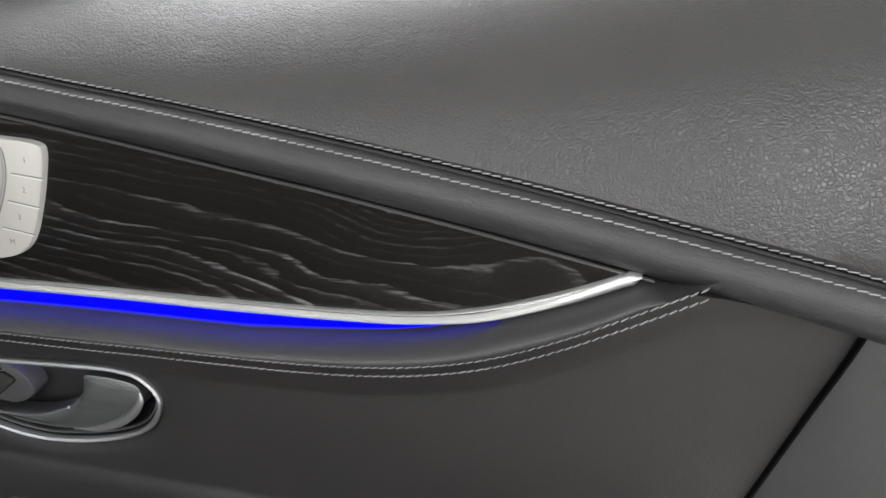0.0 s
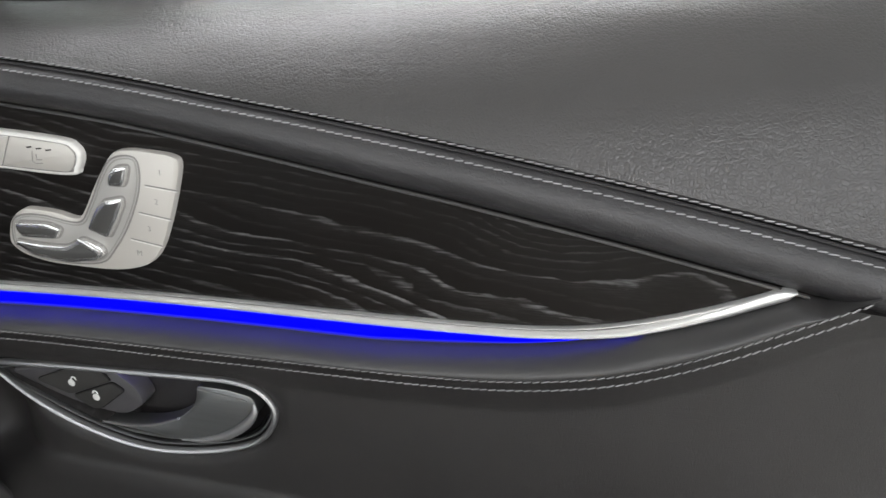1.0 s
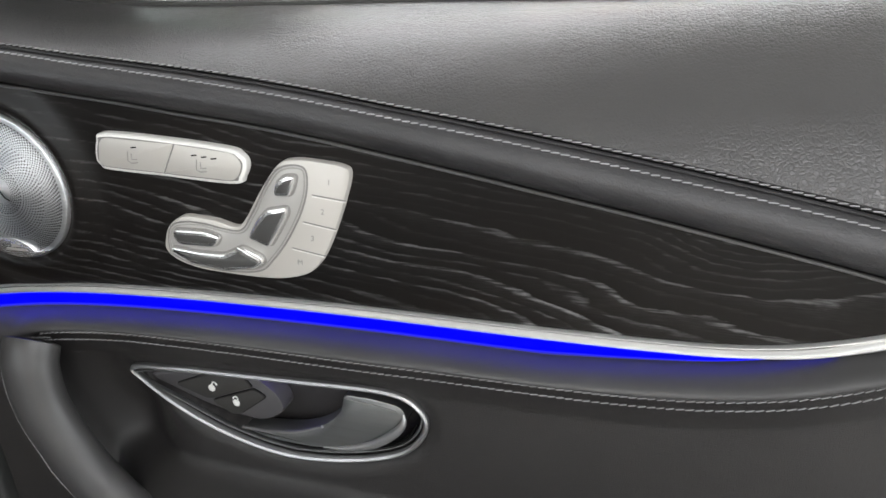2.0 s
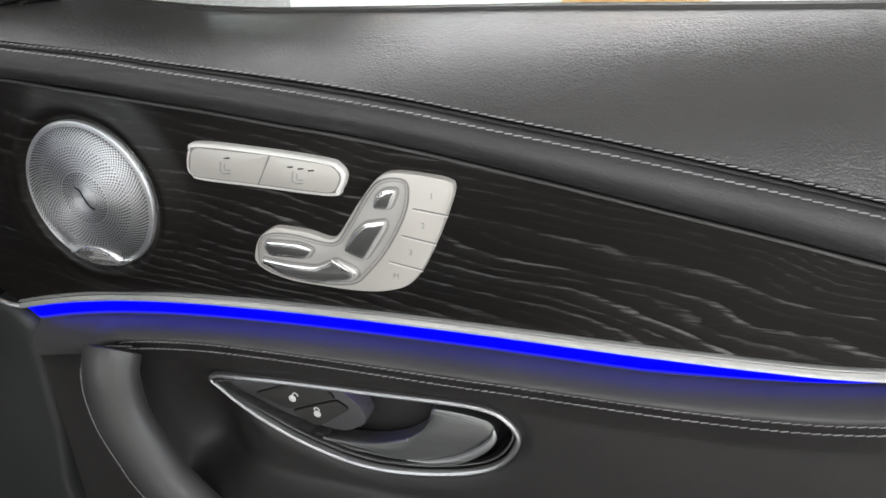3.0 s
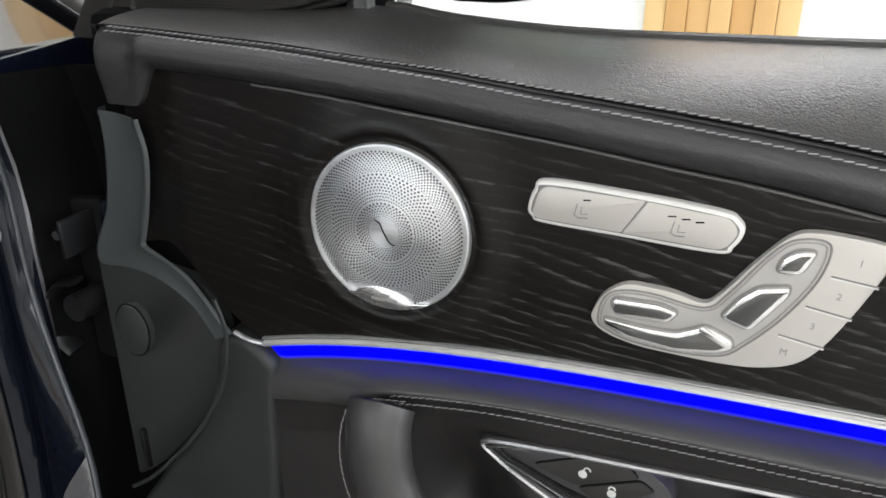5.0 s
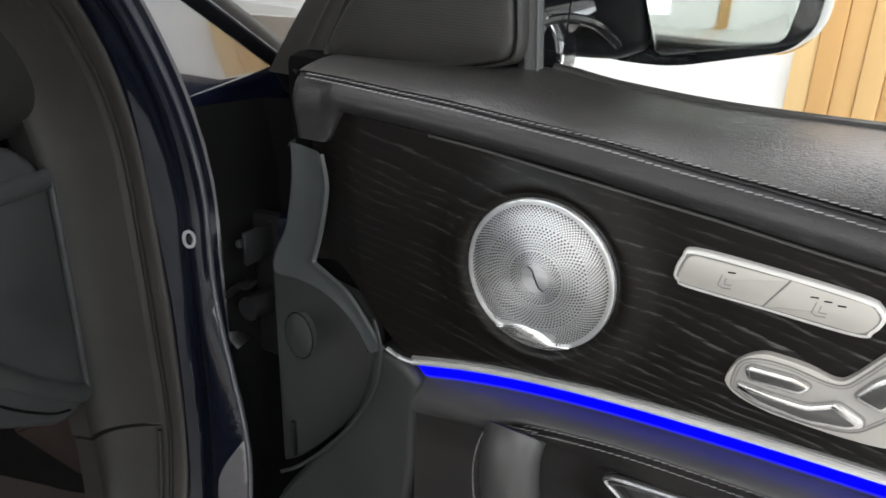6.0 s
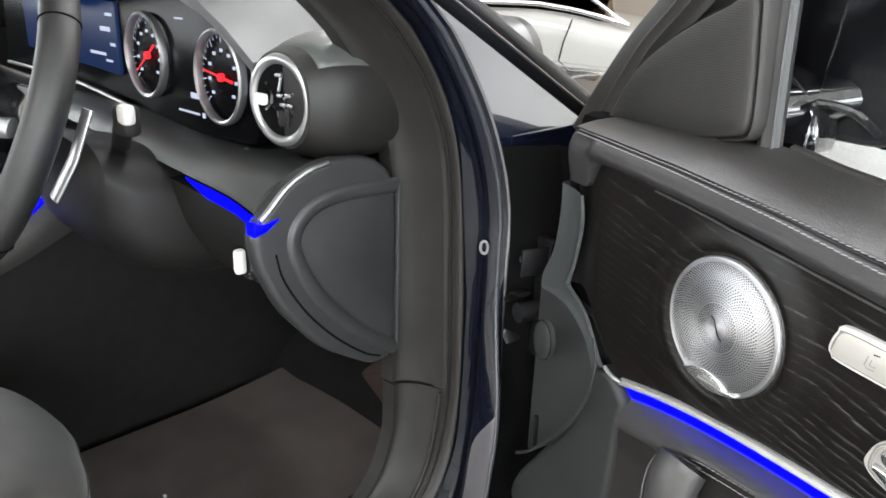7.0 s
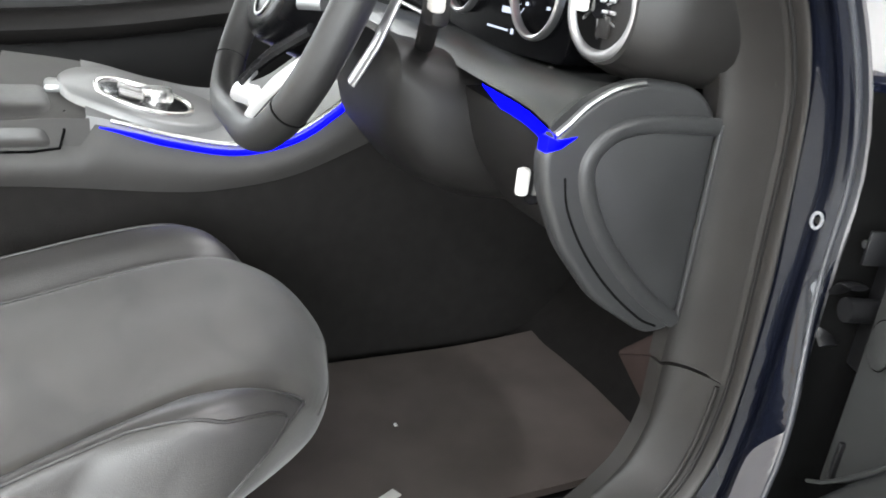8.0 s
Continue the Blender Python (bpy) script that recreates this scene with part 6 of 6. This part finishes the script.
def build_console():
    con = thing("centre_console", "dark centre console with blue light line and silver controls", "centre console", CAR)
    top = line((-0.90, 0.005), (-0.60, -0.020), (-0.478, -0.036), (-0.384, -0.061), (-0.289, -0.076), (-0.204, -0.059), (-0.143, -0.020), (-0.109, 0.011), (-0.06, 0.060), (0.0, 0.12))
    low = line((-1.0, -0.115), (-0.60, -0.126), (-0.386, -0.143), (-0.30, -0.141), (-0.202, -0.123), (-0.095, -0.078), (0.02, -0.025), (0.09, 0.01), (0.4, 0.12))
    roof = lambda f: top(min(f, -0.06)) + max(0, f + 0.06) * 0.9
    part("side", sheet(bmesh.new(), 50, 10, lambda u, v: (-1.0 + 0.012 * math.sin(math.pi * v), mixed(-0.95, 0.12, u), mixed(min(-0.07, roof(mixed(-0.95, 0.12, u)) - 0.006) if mixed(-0.95, 0.12, u) < -0.5 else roof(mixed(-0.95, 0.12, u)) - 0.006, low(mixed(-0.95, 0.12, u)), v)), (-0.03, 0, 0)), CONSOLE_SIDE, con, "soft grey side panel")
    part("lower_side", sheet(bmesh.new(), 20, 6, lambda u, v: (-1.005 + 0.03 * v, mixed(-0.95, 0.45, u), mixed(low(mixed(-0.95, 0.45, u)) + 0.004, -0.47, v)), (-0.03, 0, 0)), CARPET, con, "black carpeted tunnel side")
    def lid(u, v):
        f = mixed(-0.490, 0.0, u)
        return (mixed(-1.0, -1.26, v), f, top(f) + 0.004 + 0.010 * math.sin(math.pi * v) + 0.030 * v)
    part("top_rear", sheet(bmesh.new(), 8, 10, lambda u, v: (mixed(-0.999, -1.26, v), mixed(-0.60, -0.486, u), top(mixed(-0.60, -0.486, u)) + 0.001 - 0.018 * (1 - v) * (1 - u) + 0.010 * math.sin(math.pi * v) + 0.030 * v), (0, 0, -0.05)), CONSOLE_SIDE, con, "soft grey trim before the armrest")
    part("top", sheet(bmesh.new(), 40, 10, lid, (0, 0, -0.02)), CONSOLE_GREY, con, "satin silver-grey top")
    bm = bmesh.new()
    tube(bm, [(-0.998, f, top(f) - 0.009) for f in [-0.475 + 0.013 * i for i in range(32)]], 0.0042, 0.0055, 8, False, (1, 0, 0), lambda t: min(1, 0.15 + t * 6))
    part("light_guide", bm, LED_DIM, con, "glowing blue ambient light line")
    bm = bmesh.new()
    tube(bm, [(-1.0, f, top(f) + 0.003) for f in [-0.46 + 0.013 * i for i in range(32)]], 0.004, 0.004, 8, False, (1, 0, 0))
    part("edge_strip", bm, CHROME, con, "chrome edge strip")
    oval = lambda r, f, a, b, z: [(r + a * abs(math.cos(q)) ** 0.8 * (1 if math.cos(q) > 0 else -1), f + b * math.sin(q), z(f + b * math.sin(q)) + 0.115 * (-1.0 - r - a * math.cos(q))) for q in [2 * math.pi * i / 40 for i in range(40)]]
    pad = part("controller_island", loft(bmesh.new(), [oval(-1.105, -0.408, 0.098 * s, 0.116 * s, lambda f: top(f) + h) for s, h in ((1.0, -0.01), (1.0, 0.014), (0.95, 0.019), (0.5, 0.021))]), CONSOLE_GREY, con, "silver-grey oval controller island", 60)
    bm = bmesh.new()
    tube(bm, oval(-1.085, -0.408, 0.056, 0.066, lambda f: top(f) + 0.022), 0.0045, 0.004, 8, True, (0, 0, 1))
    part("island_ring", bm, CHROME, pad, "chrome ring")
    part("island_well", loft(bmesh.new(), [oval(-1.085, -0.408, 0.051 * s, 0.061 * s, lambda f: top(f) + 0.0225) for s in (1.0, 0.3)]), GLOSS_BLACK, pad, "gloss black inlay")
    bm = bmesh.new()
    for r in (-1.11, -1.075, -1.055):
        tube(bm, [(r, -0.443, -0.010), (r + 0.006, -0.413, -0.017)], 0.005, 0.004, 8, False, (0, 0, 1))
    part("island_keys", bm, CHROME_DARK, pad, "small metal keys")
    bm = bmesh.new()
    tube(bm, [(-1.100, -0.390, -0.05), (-1.100, -0.390, -0.020), (-1.100, -0.390, -0.0195), (-1.100, -0.390, -0.011)], 0.024, 0.024, 24, False, (1, 0, 0), lambda t: 1 if t < 0.9 else 0.86)
    part("rotary_knob", bm, CHROME, pad, "silver rotary controller")
    part("touch_panel", sheet(bmesh.new(), 10, 8, lambda u, v: (mixed(-1.03, -1.20, v), mixed(-0.272, -0.215, u) - 0.02 * (1 - v), top(mixed(-0.285, -0.215, u)) + 0.017 + 0.02 * v), (0, 0, -0.02)), SILVER, con, "flat silver touch panel")
    part("panel_edge", tube(bmesh.new(), [(-1.028, -0.292 + 0.0057 * i, top(-0.292 + 0.0057 * i) + 0.018) for i in range(11)], 0.003, 0.003, 8, False, (1, 0, 0)), CHROME, con, "bright panel edge")
    sec = catmull([(-0.999, -0.075, 0), (-0.996, -0.058, 0), (-1.006, -0.034, 0), (-1.035, -0.018, 0), (-1.12, -0.008, 0), (-1.24, -0.010, 0)], 5)
    def lid_shape(u, v):
        k = min(int(v * (len(sec) - 1)), len(sec) - 2)
        p = sec[k].lerp(sec[k + 1], v * (len(sec) - 1) - k)
        e = max(0, (u - 0.93) / 0.07)
        return (p.x - 0.012 * e ** 2, mixed(-0.96, -0.520, u), p.y - 0.014 * e ** 2)
    arm = part("armrest", sheet(bmesh.new(), 40, 25, lid_shape, (0, 0, -0.03)), LEATHER_SEAT, con, "soft grey leather armrest lid")
    part("lid_gap", tube(bmesh.new(), [(-0.992, -0.96, -0.077), (-0.992, -0.56, -0.077), (-0.994, -0.525, -0.073), (-0.998, -0.518, -0.05), (-1.02, -0.516, -0.028)], 0.002, 0.002, 6), VOID, arm)
    bm = bmesh.new()
    box(bm, (-1.10, -0.528, -0.010), (0.05, 0.026, 0.016), 0.006)
    part("lid_latch", bm, SATIN, arm, "bright latch")
    return con


def build_seat():
    seat = thing("driver_seat", "grey-black microfibre and leather driver's seat", "car seat", CAR)
    profile = catmull([(-0.420, -0.345, 0), (-0.345, -0.297, 0), (-0.290, -0.250, 0), (-0.288, -0.212, 0), (-0.318, -0.183, 0), (-0.365, -0.172, 0), (-0.45, -0.183, 0), (-0.60, -0.215, 0), (-0.80, -0.245, 0), (-0.98, -0.24, 0)], 5)
    width = line((0.0, -0.430), (0.10, -0.462), (0.20, -0.514), (0.5, -0.665), (0.80, -0.835), (0.90, -0.885), (1.0, -0.905))
    lift = line((0.0, -0.055), (0.05, -0.008), (0.11, 0.010), (0.17, 0.004), (0.20, -0.010), (0.24, 0.000), (0.5, 0.004), (0.76, 0.000), (0.80, -0.008), (0.85, 0.014), (0.92, 0.020), (0.97, 0.000), (1.0, -0.05))
    nose = line((0.0, 0.140), (0.06, 0.100), (0.12, 0.062), (0.2, 0.014), (0.28, -0.008), (0.38, -0.022), (0.52, -0.034), (0.70, -0.022), (0.82, 0.014), (0.92, 0.045), (1.0, 0.09))
    def cushion(u, v):
        k = min(int(v * (len(profile) - 1)), len(profile) - 2)
        p = profile[k].lerp(profile[k + 1], v * (len(profile) - 1) - k)
        up = min(1, max(0, (v - 0.25) / 0.2))
        pull = nose(u)
        puff = 0.004 * math.sin(u * 23) * math.sin(v * 17) * 0.3
        flare = 0.22 * max(0, -0.40 - p.x) * min(1, max(0, (0.5 - u) / 0.3))
        return (width(u) + min(0.05, flare), p.x - pull, p.y + lift(u) * mixed(0.35, 1, up) + puff)
    near = lambda v: 0.2 * smooth((v - 0.20) / 0.20)
    for name, a, b, material, label in (("side_bolster", lambda v: 0.0, lambda v: near(v) - 0.002, LEATHER_SEAT, "smooth leather side bolster"), ("cushion", lambda v: near(v) + 0.002, lambda v: 0.798, SUEDE, "brushed microfibre seat centre"),
                                        ("side_bolster", lambda v: 0.802, lambda v: 1.0, LEATHER_SEAT, "smooth leather side bolster")):
        part(name, sheet(bmesh.new(), 30, 80, lambda u, v: cushion(mixed(a(v), b(v), u), v)), material, seat, label, 80)
    runs = [[(near(v) - 0.003, v) for v in [0.23 + 0.0142 * i for i in range(54)]], [(near(v) * mixed(0.97, 0.42, smooth((v - 0.30) / 0.16)), v) for v in [0.27 + 0.0136 * i for i in range(54)]], [(0.8, 0.20 + 0.0145 * i) for i in range(54)], [(0.93, 0.20 + 0.0145 * i) for i in range(54)]]
    for n, pairs in enumerate(runs):
        bm = bmesh.new()
        tube(bm, [Vector(cushion(u, v)) + Vector((0, 0, 0.0012)) for u, v in pairs], 0.0018, 0.0018, 6, False, (0, 0, 1))
        part("piping", bm, LEATHER_SMOOTH if n == 1 else LEATHER_SEAT, seat, "raised seam")
    def skirt(u, v):
        p = Vector(cushion(0.0, 0.12 + 0.88 * u))
        return (p.x + 0.012 * math.sin(math.pi * v), p.y, mixed(p.z, min(p.z - 0.01, -0.335), v))
    part("bolster_side", sheet(bmesh.new(), 50, 8, skirt, (-0.02, 0, 0)), LEATHER_SEAT, seat, "leather side of the cushion", 80)
    bm = bmesh.new()
    tube(bm, [Vector(cushion(0.2 + 0.6 * i / 24, 0.30)) + Vector((0, 0, 0.0008)) for i in range(25)], 0.0012, 0.0012, 6, False, (0, 0, 1))
    part("cross_seam", bm, SUEDE, seat)
    bm = bmesh.new()
    box(bm, (-0.432, -0.68, -0.345), (0.075, 0.60, 0.13), 0.032)
    part("side_valance", bm, PLASTIC_DARK, seat, "black plastic seat base cover")
    bm = bmesh.new()
    box(bm, (-0.75, -0.62, -0.35), (0.40, 0.5, 0.10), 0.02)
    part("base", bm, PLASTIC_DARK, seat)
    return seat


def build_floor():
    mat = thing("floor_mat", "worn dark velour footwell mat", "floor mat", CAR)
    def m(u, v):
        return (mixed(-0.56, -0.95, u), mixed(-0.55, 0.25, v), -0.440 + 0.006 * math.sin(u * 9) * math.sin(v * 5) * 0.4 + 0.10 * max(0, v - 0.75) ** 1.5)
    part("mat", sheet(bmesh.new(), 24, 40, m, (0, 0, -0.012)), MAT, mat, "dark velour mat")
    bm = bmesh.new()
    box(bm, (-0.748, -0.105, -0.434), (0.006, 0.004, 0.002))
    part("lint", bm, WHITE_MARK, mat, "tiny white speck of lint")
    tag = thing("paper_tag", "small white paper tag on the carpet", "tag", CAR @ pose(-0.588, -0.182, -0.424, 0, 0, 25))
    bm = bmesh.new()
    box(bm, (0, 0, 0), (0.016, 0.045, 0.0012), 0.0004)
    part("card", bm, WHITE_MARK, tag)


build_body()
build_dashboard()
build_column()
build_wheel()
build_console()
build_seat()
build_floor()


# ---- the showroom around the car ----
def slab(name, c, size, material, label):
    bm = bmesh.new()
    box(bm, c, size)
    ob = part(name, bm, material, None, label, 0)
    return tagged(ob, label, name.split("_")[0], kind="structure")


slab("floor", (0, 0, -0.05), (11, 11, 0.1), TILE, "pale polished showroom floor")
slab("ceiling", (0, 0, 3.35), (11, 11, 0.1), WALL, "white showroom ceiling")
slab("wall_north", (1.35, 3.6, 1.65), (8.3, 0.1, 3.3), WALL, "white showroom wall")
slab("wall_north", (-4.15, 3.6, 1.65), (2.7, 0.1, 3.3), BEIGE, "beige painted stretch of showroom wall")
# walls with openings made for the added, unseen window lamps
for n, (cx, w, z0, z1) in enumerate(((2.1, 6.8, 0, 3.3), (-5.1, 0.8, 0, 3.3), (-3.0, 3.4, 0, 0.6), (-3.0, 3.4, 2.8, 3.3))):
    slab("wall_south", (cx, -5.45, (z0 + z1) / 2), (w, 0.1, z1 - z0), WALL, "white showroom wall beside an added window opening")
for n, (cy, w, z0, z1) in enumerate(((-4.2, 2.6, 0, 3.3), (3.8, 3.4, 0, 3.3), (-0.4, 5.0, 0, 0.6), (-0.4, 5.0, 2.8, 3.3))):
    slab("wall_east", (5.45, cy, (z0 + z1) / 2), (0.1, w, z1 - z0), WALL, "white showroom wall beside an added window opening")
for cy, w, z0, z1 in ((-4.8, 1.4, 0, 3.3), (2.2, 6.6, 0, 3.3), (-2.6, 3.0, 0, 0.6), (-2.6, 3.0, 2.8, 3.3)):
    slab("wall_west", (-5.45, cy, (z0 + z1) / 2), (0.1, w, z1 - z0), CREAM, "cream showroom wall beside an added window opening")


def build_slats(x0, x1, y, facing):
    panel = thing("slat_panel", "honey oak slatted wall panel", "wall panel", Matrix.Translation((0, y, 0)))
    n = 7
    for i in range(n):
        w = (x1 - x0) / n
        bm = bmesh.new()
        box(bm, (x0 + w * (i + 0.5), facing * (0.02 + 0.012 * (i % 2)), 1.5), (w * 0.98, 0.04, 3.0), 0.004)
        part("slat", bm, OAK, panel)
    return panel


build_slats(-0.305, 0.325, 3.53, -1)
build_slats(0.55, 0.98, -5.38, 1)


def build_parked_car():
    """A white saloon beyond the blue car's bonnet, its tail towards the oak panels."""
    m = pose(-2.35, 1.72, 0, 0, 0, 53)
    car = thing("parked_car", "pale saloon car with chrome window trim", "car", m)
    side = rounded([(-3.6, 0.25), (-3.6, 0.72), (-2.4, 0.90), (-0.25, 0.935), (0.10, 0.865), (0.55, 0.80), (0.68, 0.60), (0.66, 0.25)], [0.1, 0.2, 0.3, 0.3, 0.2, 0.12, 0.1, 0.06], 6)
    part("body", plate(bmesh.new(), side, 0.0, 1.75, 0.10, BACKMAP, 6), WHITE_PAINT, car, "white painted body, its colour dimmed", 60)
    roof = rounded([(-2.5, 0.88), (-1.7, 1.36), (-0.9, 1.42), (-0.40, 1.20), (0.06, 0.90), (-0.3, 0.86)], [0.1, 0.3, 0.3, 0.3, 0.05, 0.05], 6)
    part("glasshouse", plate(bmesh.new(), roof, 0.10, 1.65, 0.12, BACKMAP, 5), GLASS_BROWN, car, "windows with a brown oak reflection painted in", 60)
    line_top = [(-0.95, 0.085, 1.39), (-0.40, 0.085, 1.195), (-0.20, 0.08, 1.065), (0.0, 0.07, 0.93), (0.08, 0.06, 0.885)]
    part("window_trim", tube(bmesh.new(), catmull(line_top, 6), 0.010, 0.008, 8, False, (0, 1, 0)), CHROME, car, "chrome window trim")
    part("window_trim", tube(bmesh.new(), catmull([(-2.3, 0.05, 0.915), (-0.6, 0.05, 0.955), (-0.22, 0.05, 0.945), (0.08, 0.05, 0.885)], 8), 0.010, 0.008, 8, False, (0, 1, 0)), CHROME, car, "chrome window trim")
    part("door_gap", tube(bmesh.new(), [(-0.16, 0.0, 0.90), (-0.19, -0.001, 0.80), (-0.24, -0.001, 0.5)], 0.003, 0.002, 6, False, (0, 1, 0)), VOID, car)
    part("door_handle", tube(bmesh.new(), [(-0.50, -0.012, 0.80), (-0.30, -0.012, 0.805)], 0.012, 0.010, 8, False, (0, 1, 0)), CHROME, car, "chrome door handle")
    for x in (-2.75, 0.02):
        ring = [(x + 0.33 * math.cos(a), 0.33 + 0.33 * math.sin(a)) for a in [2 * math.pi * i / 32 for i in range(32)]]
        wheel = part("wheel", plate(bmesh.new(), ring, -0.004, 0.22, 0.03, BACKMAP, 3), RUBBER, car, "black tyre")
        part("rim", plate(bmesh.new(), [((p[0] - x) * 0.7 + x, (p[1] - 0.33) * 0.7 + 0.33) for p in ring], -0.008, 0.1, 0.01, BACKMAP, 2), SATIN, wheel, "silver rim")
    return car


build_parked_car()
